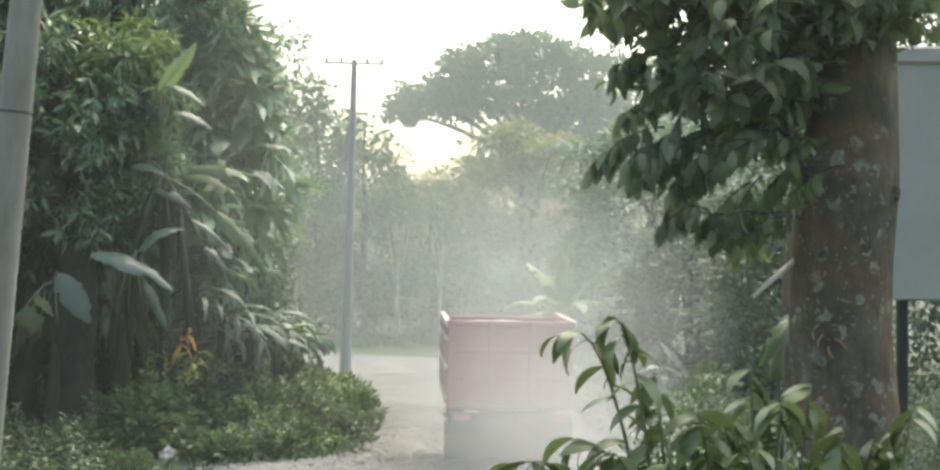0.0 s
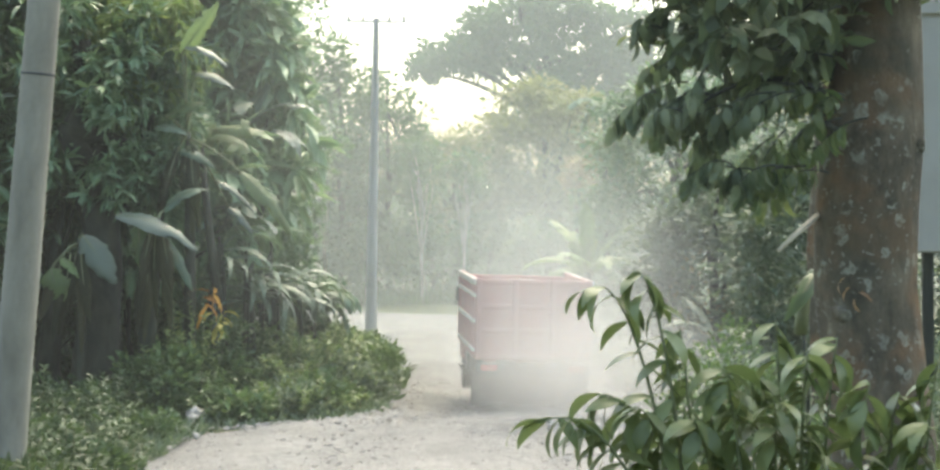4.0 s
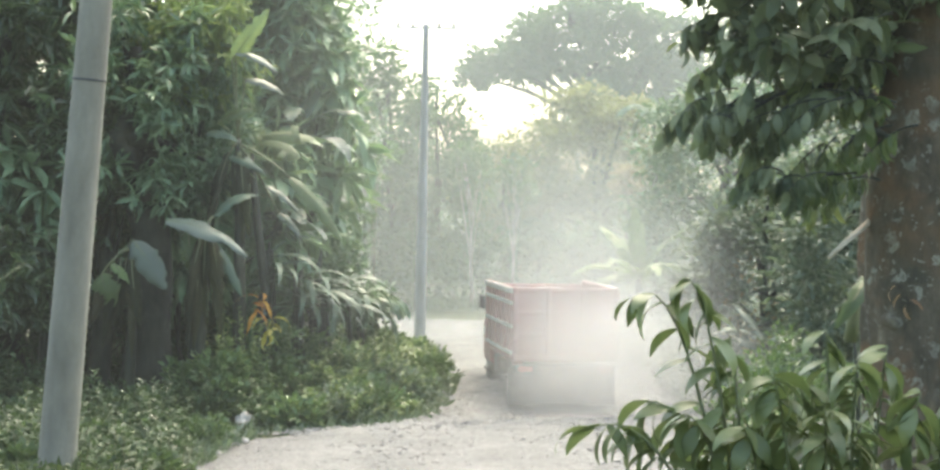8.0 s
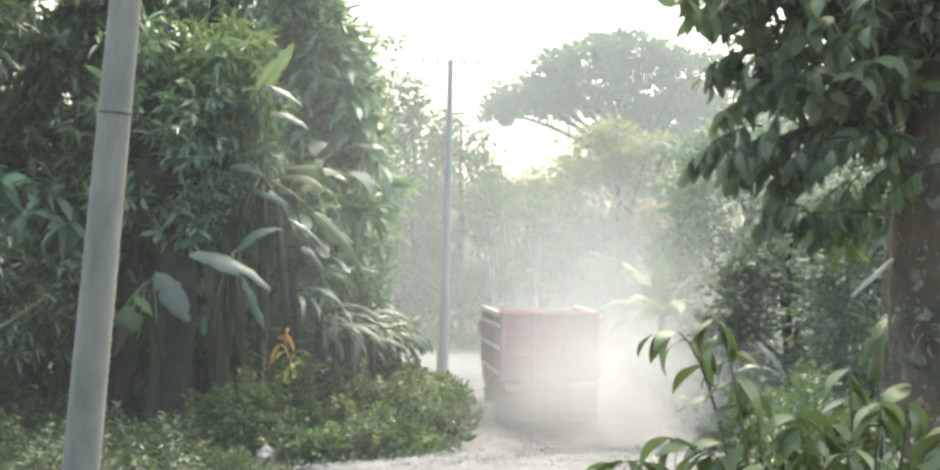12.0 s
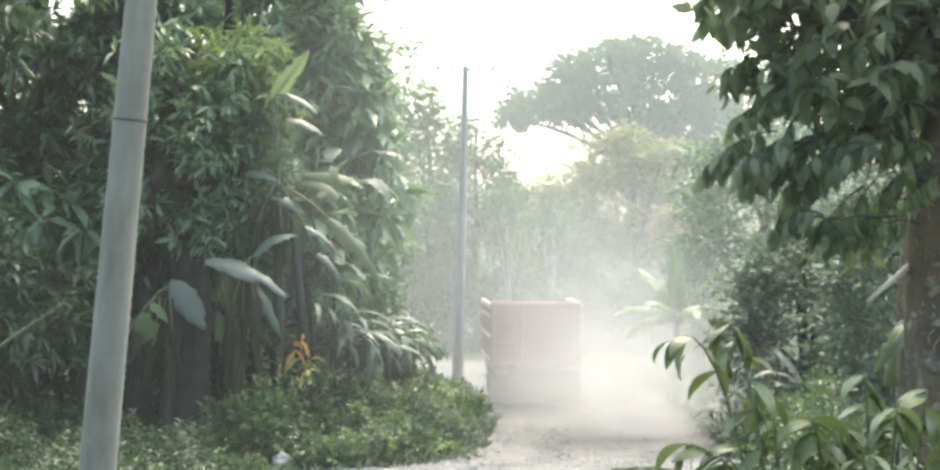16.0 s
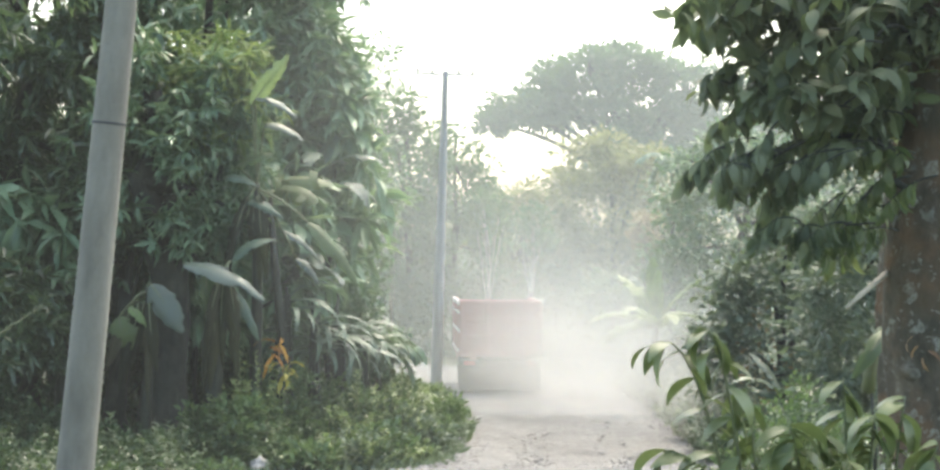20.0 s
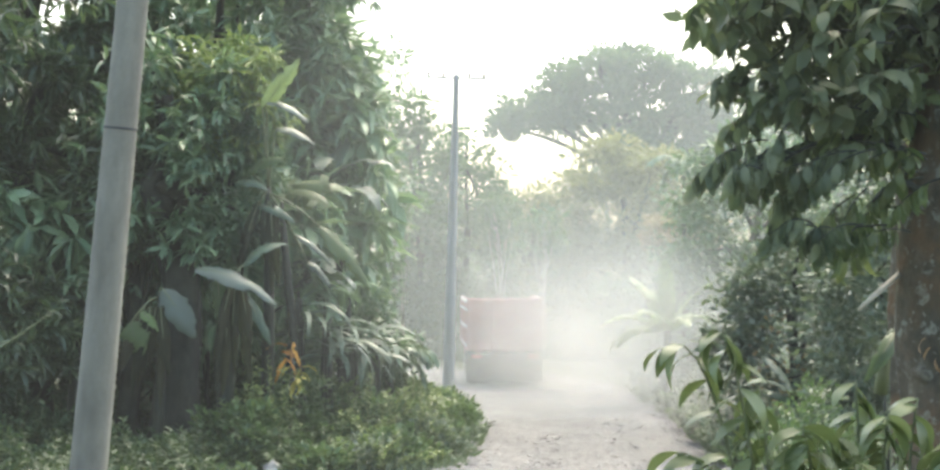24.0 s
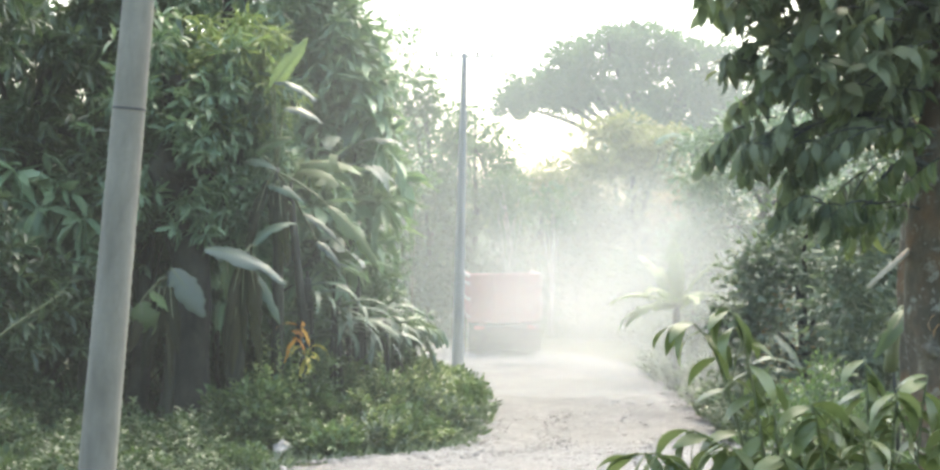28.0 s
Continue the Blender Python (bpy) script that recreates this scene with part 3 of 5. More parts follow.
    rng = np.random.default_rng(seed)
    ob = thing(name, pose(x, y, terrain(x, y) - 0.03), label, "shrub", "roadside shrubs")
    vs, fs = [], []
    for i in range(7):
        a = rng.random() * 6.28
        t = (r * 0.7 * math.cos(a), r * 0.7 * math.sin(a), h * (0.6 + 0.3 * rng.random()))
        v, f = tube(bend((0, 0, 0), t, 0.1 * h, 4), [0.012, 0.011, 0.009, 0.007, 0.004], 5)
        fs += [tuple(k + len(vs) for k in q) for q in f]
        vs += v
    part("stem", mesh("stem", vs, fs, STEM, True), ob)
    P, out, _ = clump_cloud(rng, (0, 0, h * 0.52), (r, r, h * 0.5), 26, 0.34 * r + 0.08, leaves // 26, 0.3)
    P[:, 2] = np.maximum(P[:, 2], 0.02)
    n = len(P)
    out[:, 2] += 0.35
    part("foliage", leaf_mass("foliage", P, out, leaf * (0.6 + 0.8 * rng.random(n)), leaf * 0.62 * (0.7 + 0.6 * rng.random(n)), material or LEAF_HERB, rng), ob)
    return ob


def tree(x, y, trunk_r, height, centre, radii, clumps, spread, per, leaf, material, label, seed, slim=0.4, bark=None, limbs=9, droop=0.0, lean=(0, 0), chip=True, shell=0.55, name="tree", floor=-0.9, category="tree", group="roadside trees", whorl=0):
    """A tree: tapered trunk, limbs that reach into the crown, and a crown of leaf clumps. Centre is relative to the foot."""
    rng = np.random.default_rng(seed)
    z0 = terrain(x, y)
    ob = thing(name, pose(x, y, z0 - 0.05), label, category, group)
    top = (centre[0] * 0.8 + lean[0], centre[1] * 0.8 + lean[1], height)
    pts = bend((0, 0, 0), top, 0.0, 8)
    pts = [p + Vector((rng.normal(0, trunk_r * 0.5), rng.normal(0, trunk_r * 0.5), 0)) * (0 if i == 0 else 1) for i, p in enumerate(pts)]
    v, f = tube(pts, [trunk_r * (1.35 if i == 0 else 1.05 - 0.1 * i) for i in range(9)], 9, 0.25, seed)
    part("trunk", mesh("trunk", v, f, bark or BARK_DARK, True), ob)
    P, out, c = clump_cloud(rng, centre, radii, clumps, spread, per, shell, floor)
    pick = rng.choice(len(c), min(limbs, len(c)), replace=False)
    for k in pick:
        s = pts[int(rng.integers(3, 8))]
        d = Vector(c[k])
        v, f = tube(bend(s, d, 0.06 * (d - s).length, 6), [trunk_r * (0.42 - 0.06 * i) for i in range(7)], 6, 0.2, int(k))
        part("limb", mesh("limb", v, f, bark or BARK_DARK, True), ob)
    if whorl:
        P, out = rosettes(rng, P, out, whorl)
    n = len(P)
    out[:, 2] -= droop
    part("crown", leaf_mass("crown", P, out, leaf * (0.65 + 0.7 * rng.random(n)), leaf * slim * (0.7 + 0.6 * rng.random(n)), material, rng, chip, roll=0.45 if whorl else 0.7), ob)
    return ob


def blade(length, width, droop, fold=0.12, n=12, torn=None, rng=None, point=False):
    """A long leaf blade along +x that arches over and hangs; torn: ragged edges."""
    verts, faces = [], []
    x = z = 0.0
    a = 0.0
    for i in range(n + 1):
        k = i / n
        w = width * 0.5 * (math.sin(math.pi * min(1, 0.08 + k * 0.92)) ** 0.55 if k < 1 else 0.02)
        if point:
            w = width * 0.5 * (math.sin(math.pi * k ** 0.85) ** 0.9 if 0 < k < 1 else 0.03)
        for s in (-1, -0.5, 0, 0.5, 1):
            ww = w * (1 - (torn * rng.random() if torn and abs(s) == 1 else 0))
            verts.append((x, s * ww, z + abs(s) * fold * width * (1 - 1.6 * k)))
        a -= droop / n * (0.5 + k)
        x += length / n * math.cos(a)
        z += length / n * math.sin(a)
    for i in range(n):
        for j in range(4):
            b = i * 5 + j
            faces.append((b, b + 1, b + 6, b + 5))
    return verts, faces


def torn_blade(length, width, droop, rng, n=16):
    """A banana leaf along +x: thick midrib and strips torn apart along the side veins, each hanging by itself."""
    verts, faces, mid = [], [], []
    x = z = a = 0.0
    for i in range(n + 1):
        mid.append((x, z, a))
        a -= droop / n * (0.5 + i / n)
        x += length / n * math.cos(a)
        z += length / n * math.sin(a)
    for s in (-1, 1):
        sag = rng.uniform(0.0, 0.2)
        for i in range(n):
            (x0, z0, a0), (x1, z1, a1) = mid[i], mid[i + 1]
            if rng.random() < 0.42:
                sag = rng.uniform(-0.15, 0.95)
            w0, w1 = (width * 0.5 * max(0.04, math.sin(math.pi * min(1, 0.10 + 0.9 * k / n))) ** 0.5 for k in (i, i + 1))
            b = len(verts)
            for (px, pz, w, f) in ((x0, z0, w0, 0), (x1, z1, w1, 0), (x1, z1, w1, 0.55), (x0, z0, w0, 0.55), (x1, z1, w1, 1), (x0, z0, w0, 1)):
                verts.append((px + 0.10 * w * f, s * w * f * math.cos(sag), pz + 0.10 * w * math.sin(f * 3.1) - w * f * f * math.sin(sag)))
            faces += [(b, b + 1, b + 2, b + 3), (b + 3, b + 2, b + 4, b + 5)] if s > 0 else [(b + 3, b + 2, b + 1, b), (b + 5, b + 4, b + 2, b + 3)]
    rib = [Vector((p[0], 0, p[1] - 0.008)) for p in mid]
    return (verts, faces), tube(rib, [0.020 * (1 - 0.85 * i / n) for i in range(n + 1)], 5)


def banana(x, y, height, leaves, label, seed, material=None, base_z=None, stem_r=0.14, group="banana plants"):
    """Banana plant: pseudostem and big arching leaves; leaves are rows of turn, rise, length, width, droop and perhaps roll (degrees, metres)."""
    rng = random.Random(seed)
    z0 = terrain(x, y) if base_z is None else base_z
    ob = thing("banana_plant", pose(x, y, z0 - 0.05), label, "banana plant", group)
    ox, oy = rng.uniform(-0.12, 0.12) * height, rng.uniform(0, 0.1) * height
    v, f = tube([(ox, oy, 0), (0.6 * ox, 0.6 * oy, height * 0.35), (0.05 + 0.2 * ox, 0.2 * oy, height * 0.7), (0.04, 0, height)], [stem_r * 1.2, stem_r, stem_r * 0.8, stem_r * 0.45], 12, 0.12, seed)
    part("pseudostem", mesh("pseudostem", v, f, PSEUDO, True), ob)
    for turn, rise, ln, wd, dr, *roll in leaves:
        skin, rib = torn_blade(ln, wd, radians(dr), rng)
        lf = part("leaf", mesh("leaf", *skin, material or LEAF_BANANA, True), ob, m=pose(0.04, 0, height * (0.93 + 0.07 * rng.random()), roll[0] if roll else rng.uniform(-25, 25), -rise, turn))
        part("midrib", mesh("midrib", *rib, STEM, True), lf)
    return ob


def bent_leaf(base, tip, width, bow, normal, rng, n=14):
    """A broad leaf from base to tip over a bowed midrib; normal: the way its upper face looks. Edges wave and are torn here and there."""
    a, b, up = Vector(base), Vector(tip), Vector(normal).normalized()
    verts, faces, rib = [], [], []
    for i in range(n + 1):
        k = i / n
        c = a.lerp(b, k) + up * (bow * 4 * k * (1 - k))
        t = ((b - a) + up * (bow * 4 * (1 - 2 * k))).normalized()
        side = t.cross(up).normalized()
        lift = side.cross(t)
        w = width * 0.5 * max(0.03, math.sin(math.pi * min(1.0, 0.04 + 0.96 * k ** 0.8))) ** 0.62
        rib.append(c - lift * 0.012)
        for q in (-1, -0.55, 0, 0.55, 1):
            ragged = (1 - 0.24 * rng.random() - (0.4 if rng.random() < 0.14 else 0)) if abs(q) == 1 else 1
            verts.append(c + side * (q * w * ragged) + lift * (0.10 * width * (abs(q) * (1 - abs(q))) - 0.22 * w * q * q + 0.03 * width * rng.uniform(-1, 1) * abs(q)))
    for i in range(n):
        for j in range(4):
            faces.append((i * 5 + j, i * 5 + j + 1, i * 5 + j + 6, i * 5 + j + 5))
    return (verts, faces), tube(rib, [0.022 * (1 - 0.8 * i / n) for i in range(n + 1)], 6)


def broad_plant(foot, top, stem_r, leaves, label, seed):
    """A banana plant whose big leaves are set one by one: base, tip (both from the stem's top), width, bow, upper face, skin."""
    rng = random.Random(seed)
    x, y = foot
    z0 = terrain(x, y) - 0.05
    ob = thing("banana_plant", pose(x, y, z0), label, "banana plant", "banana plants")
    peak = Vector((top[0] - x, top[1] - y, top[2] - z0))
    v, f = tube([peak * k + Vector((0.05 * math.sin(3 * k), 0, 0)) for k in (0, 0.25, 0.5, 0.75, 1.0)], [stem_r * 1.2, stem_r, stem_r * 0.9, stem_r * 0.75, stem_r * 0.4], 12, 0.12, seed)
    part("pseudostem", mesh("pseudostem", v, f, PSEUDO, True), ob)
    # Invented dead leaves, added to darken the space round the thicker stems.
    drape = []
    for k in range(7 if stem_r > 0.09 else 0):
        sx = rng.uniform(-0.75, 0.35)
        drape.append(((0.3 * sx, rng.uniform(-0.2, 0.0), -0.25), (sx, rng.uniform(-0.3, 0.1), rng.uniform(-1.3, -2.3)), rng.uniform(0.14, 0.3), 0.12, (rng.uniform(-0.4, 0.4), -1, 0.2), LEAF_DRAPE))
    for base, tip, width, bow, normal, skin in (*leaves, *drape):
        lf_mesh, rib = bent_leaf(base, tip, width, bow, normal, rng)
        lf = part("leaf", mesh("leaf", *lf_mesh, skin, True), ob, m=Matrix.Translation(peak))
        part("midrib", mesh("midrib", *rib, STEM, True), lf)
        if Vector(base).length > 0.12 and skin is not LEAF_DRAPE:
            part("leaf_stalk", mesh("leaf_stalk", *tube(bend((0, 0, -0.1), base, 0.08, 6), [0.03, 0.028, 0.026, 0.024, 0.022, 0.02, 0.018], 7), STEM, True), ob, m=Matrix.Translation(peak))
    return ob


def weed(x, y, r, h, leaf, material, label, seed, stems=13, per=24):
    """A coarse upright weed: stems that fan out, each set with leaves that get smaller to its tip."""
    rng = np.random.default_rng(seed)
    ob = thing("weed", pose(x, y, terrain(x, y) - 0.03), label, "weed", "roadside weeds")
    vs, fs, P, D, L = [], [], [], [], []
    for i in range(stems):
        a, q = rng.random() * 6.283, rng.random() ** 0.6
        hh = h * (1.05 - 0.45 * q) * (0.7 + 0.5 * rng.random())
        foot = Vector((0.35 * r * q * math.cos(a), 0.35 * r * q * math.sin(a), 0))
        tip = Vector((r * q * math.cos(a) + 0.15 * r * rng.normal(), r * q * math.sin(a) + 0.15 * r * rng.normal(), hh))
        pts = bend(foot, tip, 0.12 * hh, 5)
        v, f = tube(pts, [0.010, 0.009, 0.008, 0.006, 0.005, 0.003], 4)
        fs += [tuple(k + len(vs) for k in g) for g in f]
        vs += v
        for j in range(per):
            k = 0.12 + 0.88 * (j + rng.random()) / per
            g = min(4, int(k * 5))
            b = j * 2.4 + rng.random()
            P.append(pts[g].lerp(pts[g + 1], k * 5 - g))
            D.append((math.cos(b), math.sin(b), 0.25 + 0.5 * k + 0.25 * rng.normal()))
            L.append(leaf * (1.15 - 0.55 * k) * (0.75 + 0.5 * rng.random()))
    part("stem", mesh("stem", vs, fs, STEM, True), ob)
    L = np.array(L)
    part("foliage", leaf_mass("foliage", np.array(P), np.array(D), L, L * (0.42 + 0.25 * rng.random(len(L))), material, rng, roll=0.3), ob)
    return ob


def frond_plant(x, y, height, fronds, length, label, seed):
    """A small palm-like tree whose pinnate fronds arch out and hang."""
    rng = random.Random(seed)
    nr = np.random.default_rng(seed)
    ob = thing("palm_shrub", pose(x, y, terrain(x, y) - 0.05), label, "palm", "palm shrubs")
    v, f = tube([(0, 0, 0), (0.03, 0, height * 0.5), (0, 0.02, height)], [0.09, 0.07, 0.06], 8, 0.2, seed)
    part("trunk", mesh("trunk", v, f, BARK_DARK, True), ob)
    for i in range(fronds):
        a = radians(360 * i / fronds + rng.uniform(-20, 20))
        rise, ln = rng.uniform(0.25, 1.1), length * rng.uniform(0.75, 1.1)
        pts = []
        px, pz, ang = 0.0, 0.0, rise
        for k in range(13):
            pts.append(Vector((px * math.cos(a), px * math.sin(a), height + pz)))
            px += ln / 12 * math.cos(ang)
            pz += ln / 12 * math.sin(ang)
            ang -= 0.155
        fr = part("frond", mesh("rachis", *tube(pts, [0.014 - 0.001 * k for k in range(13)], 5), STEM, True), ob)
        P, D = [], []
        for k in range(2, 13):
            d = (pts[k] - pts[k - 1]).normalized()
            s = d.cross(Vector((0, 0, 1))).normalized()
            for q in (0, 0.5):
                for sg in (-1, 1):
                    P.append(pts[k - 1].lerp(pts[k], q))
                    D.append(d * 0.8 + s * sg * 0.75 + Vector((0, 0, -0.32)))
        n = len(P)
        part("foliage", leaf_mass("foliage", np.array(P), np.array(D), 0.27 * (0.8 + 0.4 * nr.random(n)), 0.125 * np.ones(n), LEAF_FROND, nr, roll=0.25), fr)
    return ob


def build_far_woods():
    """The wood that closes the view all round, one uneven mass with trunks."""
    rng = np.random.default_rng(21)
    P, O = [], []
    vs, fs = [], []
    for i in range(46):
        x = -62 + 124 * (i + rng.random()) / 46
        y = 98 + 14 * rng.random() - 0.004 * x * x
        gap = math.exp(-((x + 2.8) / 2.6) ** 4)
        top = (8.6 + 3 * rng.random() + 0.05 * abs(x)) * (1 - 0.5 * gap)
        p, o, _ = clump_cloud(rng, (x, y, top * 0.52), (2.9, 2.4, top * 0.5), 34, 0.9, 36, 0.3, -1)
        P.append(p), O.append(o)
        p, o, _ = clump_cloud(rng, (x, y - 2.5, 1.1), (2.6, 1.2, 1.4), 26, 0.6, 40, 0.2, -1)
        P.append(p), O.append(o)
        v, f = tube([(x, y, -0.1), (x + 0.2, y, top * 0.4), (x, y, top * 0.75)], [0.2, 0.16, 0.08], 6)
        fs += [tuple(k + len(vs) for k in q) for q in f]
        vs += v
    P, O = np.concatenate(P), np.concatenate(O)
    n = len(P)
    ob = new("far_woods", leaf_mass("far_woods", P, O, 0.34 * (0.6 + 0.8 * rng.random(n)), 0.2 * (0.6 + 0.8 * rng.random(n)), LEAF_FAR, rng, True))
    tagged(ob, "hazy green tropical wood closing the view", "woods", kind="stuff")
    part("trunks", mesh("trunks", vs, fs, BARK_PALE, True), ob)


build_ground()
build_road()
build_verge()
build_far_woods()


# ---- poles ----
def utility_pole(x, y, length, r0, r1, lean, label, joints, arm=False, skin=None):
    z0 = terrain(x, y)
    ob = thing("utility_pole", pose(x, y, z0 - 0.15, 0, lean, 0), label, "utility pole", "utility poles")
    n = 24
    v, f = tube([(0, 0, length * i / n) for i in range(n + 1)], [r0 + (r1 - r0) * i / n for i in range(n + 1)], 20)
    part("shaft", mesh("shaft", v, f, skin or CONCRETE, True), ob)
    for z in joints:
        r = r0 + (r1 - r0) * z / length
        v, f = tube([(0, 0, z), (0, 0, z + 0.022)], [r + 0.004, r + 0.004], 20)
        part("joint", mesh("joint", v, f, DARKGAP, True), ob, "dark seam between pole sections")
    if arm:
        part("crossarm", boxes(((1.62, 0.06, 0.06), (0, -0.02, length - 0.1), 0.008)), ob, "thin steel crossarm", material=STEEL)
        for k in (-0.74, -0.35, 0.35, 0.74):
            v, f = tube([(k, -0.02, length - 0.07), (k, -0.02, length + 0.01), (k, -0.02, length + 0.05)], [0.035, 0.045, 0.02], 8)
            part("insulator", mesh("insulator", v, f, BOARD, True), ob)
    return ob


utility_pole(-4.53, 20.2, 9.0, 0.178, 0.12, 5.6, "grey concrete utility pole leaning over the grass bank", (3.83,))
utility_pole(-3.36, 59.3, 8.85, 0.165, 0.075, 1.7, "slim concrete utility pole with a crossarm at the bend", (), True, CONCRETE_HAZED)


# ---- left bank: trees, bananas, shrubs ----
tree(-7.7, 47, 0.26, 10, (0.2, 0, 7.4), (3.0, 2.6, 5.6), 190, 0.55, 72, 0.42, LEAF_MANGO, "broad mango tree with long drooping leaves by the road", 31, 0.28, droop=0.22, chip=False, whorl=8)
tree(-10.9, 44.5, 0.30, 10, (0, 0, 6.6), (3.2, 2.2, 5.4), 190, 0.55, 72, 0.42, LEAF_SHADE, "dense mango tree on the bank, shade in its leaf colour", 32, 0.28, droop=0.22, chip=False, whorl=8)
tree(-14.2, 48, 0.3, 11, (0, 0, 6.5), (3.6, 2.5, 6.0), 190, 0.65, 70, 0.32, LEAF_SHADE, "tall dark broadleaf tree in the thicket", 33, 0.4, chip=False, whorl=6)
tree(-6.75, 42.6, 0.06, 6.2, (0, 0, 6.9), (1.15, 0.7, 1.4), 34, 0.40, 60, 0.34, LEAF_YOUNG, "young mango growth in yellow-green flush", 34, 0.2, droop=0.7, chip=False, whorl=8)
tree(-9.2, 53, 0.2, 8, (0, 0, 5.4), (4.4, 1.6, 5.6), 260, 0.8, 70, 0.30, LEAF_MIX, "shaded thicket behind the mango trees", 35, 0.5)
tree(-6.3, 54, 0.16, 8, (0.1, 0, 5.2), (1.6, 1.6, 4.8), 120, 0.55, 75, 0.32, LEAF_MIX, "tall roadside tree with loose leafy outline", 36, 0.4, chip=False, whorl=6)
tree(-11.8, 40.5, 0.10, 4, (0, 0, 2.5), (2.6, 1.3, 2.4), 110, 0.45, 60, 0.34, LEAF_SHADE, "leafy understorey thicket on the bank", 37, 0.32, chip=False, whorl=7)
tree(-8.6, 45, 0.10, 3.5, (0, 0, 2.0), (2.6, 0.9, 2.2), 90, 0.45, 80, 0.20, LEAF_MIX, "dark shaded undergrowth between the bananas", 38, 0.4, chip=False, whorl=5)
tree(-5.2, 49, 0.10, 3.5, (0, 0, 2.2), (1.5, 1.0, 2.2), 70, 0.42, 80, 0.20, LEAF_MIX, "leafy undergrowth near the bend", 39, 0.4, chip=False, whorl=5)
# These two dark trunks stand in for one mass of trunk and shadow.
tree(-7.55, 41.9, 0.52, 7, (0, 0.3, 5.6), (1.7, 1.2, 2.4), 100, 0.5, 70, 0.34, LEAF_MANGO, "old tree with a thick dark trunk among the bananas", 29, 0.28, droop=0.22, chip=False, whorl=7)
tree(-8.5, 42.4, 0.24, 6, (0, 0.3, 5.4), (1.2, 1.0, 2.0), 50, 0.5, 60, 0.34, LEAF_SHADE, "dark tree added in the shaded hollow beside the old trunk", 24, 0.28, droop=0.22, chip=False, whorl=7)
broad_plant((-5.9, 42.1), (-5.75, 41.6, 5.2), 0.13, [
    ((-0.07, -0.2, 1.47), (0.63, -0.2, 2.42), 0.36, 0.06, (0.4, -0.8, 0.4), LEAF_BRIGHT),
    ((0.0, -0.2, 1.6), (0.8, -0.2, 1.21), 0.32, 0.12, (0.1, -0.4, 0.9), LEAF_DUSTY_SHEEN),
    ((0.18, -0.2, 1.1), (0.91, -0.2, 0.79), 0.3, 0.1, (0.1, -0.5, 0.8), LEAF_DUSTY_SHEEN),
    ((-0.36, -0.2, 0.28), (0.34, -0.2, 0.54), 0.34, 0.08, (-0.1, -0.7, 0.7), LEAF_BROADS),
    ((1.0, -0.2, -0.75), (1.95, -0.2, -1.95), 0.4, 0.14, (0.3, -0.7, 0.6), LEAF_FRONDS),
    ((0.52, -0.2, -0.9), (1.24, -0.2, -1.49), 0.2, 0.1, (0.1, -0.5, 0.8), LEAF_DUSTY_SHEEN),
    ((-0.59, -0.2, 0.09), (0.04, -0.2, -0.06), 0.3, 0.1, (0.1, -0.5, 0.8), LEAF_ARCH),
    ((0.77, -0.2, -1.41), (1.22, -0.2, -1.92), 0.22, 0.08, (0.2, -0.6, 0.7), LEAF_DUSTY_SHEEN),
    ((-0.14, -0.2, -0.34), (0.54, -0.2, -0.68), 0.3, 0.1, (0.1, -0.6, 0.7), LEAF_ARCH)], "tall banana plant with drooping leaves and one bright new leaf", 1)
broad_plant((-6.65, 40.9), (-6.2, 40.6, 3.62), 0.17, [
    ((-0.72, -0.2, 0.06), (0.80, -0.35, -0.62), 0.52, 0.20, (0.15, -0.55, 0.8), LEAF_DUSTY_SHEEN),
    ((0.05, 0.1, -0.35), (0.62, 0.05, -1.35), 0.30, 0.10, (0.5, -0.75, 0.35), LEAF_ARCH),
    ((-0.35, 0.05, -0.1), (-0.30, -0.05, -0.95), 0.40, 0.08, (0.1, -1, 0.2), LEAF_BROADS),
    ((0.1, 0.2, 0.1), (0.9, 0.5, 0.5), 0.36, 0.18, (-0.2, -0.5, 0.8), LEAF_ARCH)], "banana plant with one pale arching leaf over its dark stem", 2)
broad_plant((-7.75, 40.7), (-7.62, 40.5, 3.25), 0.10, [
    ((0.10, -0.15, 0.05), (0.70, -0.25, -0.82), 0.58, 0.10, (0.25, -0.95, 0.3), LEAF_DUSTY_SHEEN),
    ((-0.30, -0.2, -0.35), (0.06, -0.3, -0.72), 0.24, 0.06, (0.1, -0.6, 0.7), LEAF_BRIGHT),
    ((-0.50, -0.15, -0.55), (-0.28, -0.2, -1.15), 0.62, 0.08, (-0.2, -0.95, 0.25), LEAF_BROADS)], "low banana plant with a wide hanging leaf", 3)
banana(-5.75, 43.0, 5.3, [(-5, 15, 1.3, 0.5, 50, 45), (-40, 0, 1.2, 0.5, 45, 40), (165, 15, 1.3, 0.45, 80), (-100, 10, 1.2, 0.5, 80)], "banana plant with fresh green leaves in the wood edge", 22, LEAF_BROADS, stem_r=0.1)
tree(-7.9, 44.0, 0.08, 2.4, (0, 0.2, 1.5), (1.9, 0.7, 1.6), 60, 0.4, 60, 0.22, LEAF_HERB_SHADED, "undergrowth at the foot of the old tree, shade in its leaf colour", 26, 0.45, chip=False, whorl=5, name="bush", category="bush")
banana(-5.6, 44.4, 3.6, [(-20, 35, 1.7, 0.55, 95), (15, 20, 1.6, 0.5, 100), (-60, 40, 1.7, 0.55, 90), (-100, 25, 1.5, 0.5, 100), (60, 50, 1.6, 0.5, 60), (180, 30, 1.5, 0.5, 90)], "banana plant leaning towards the road", 4)
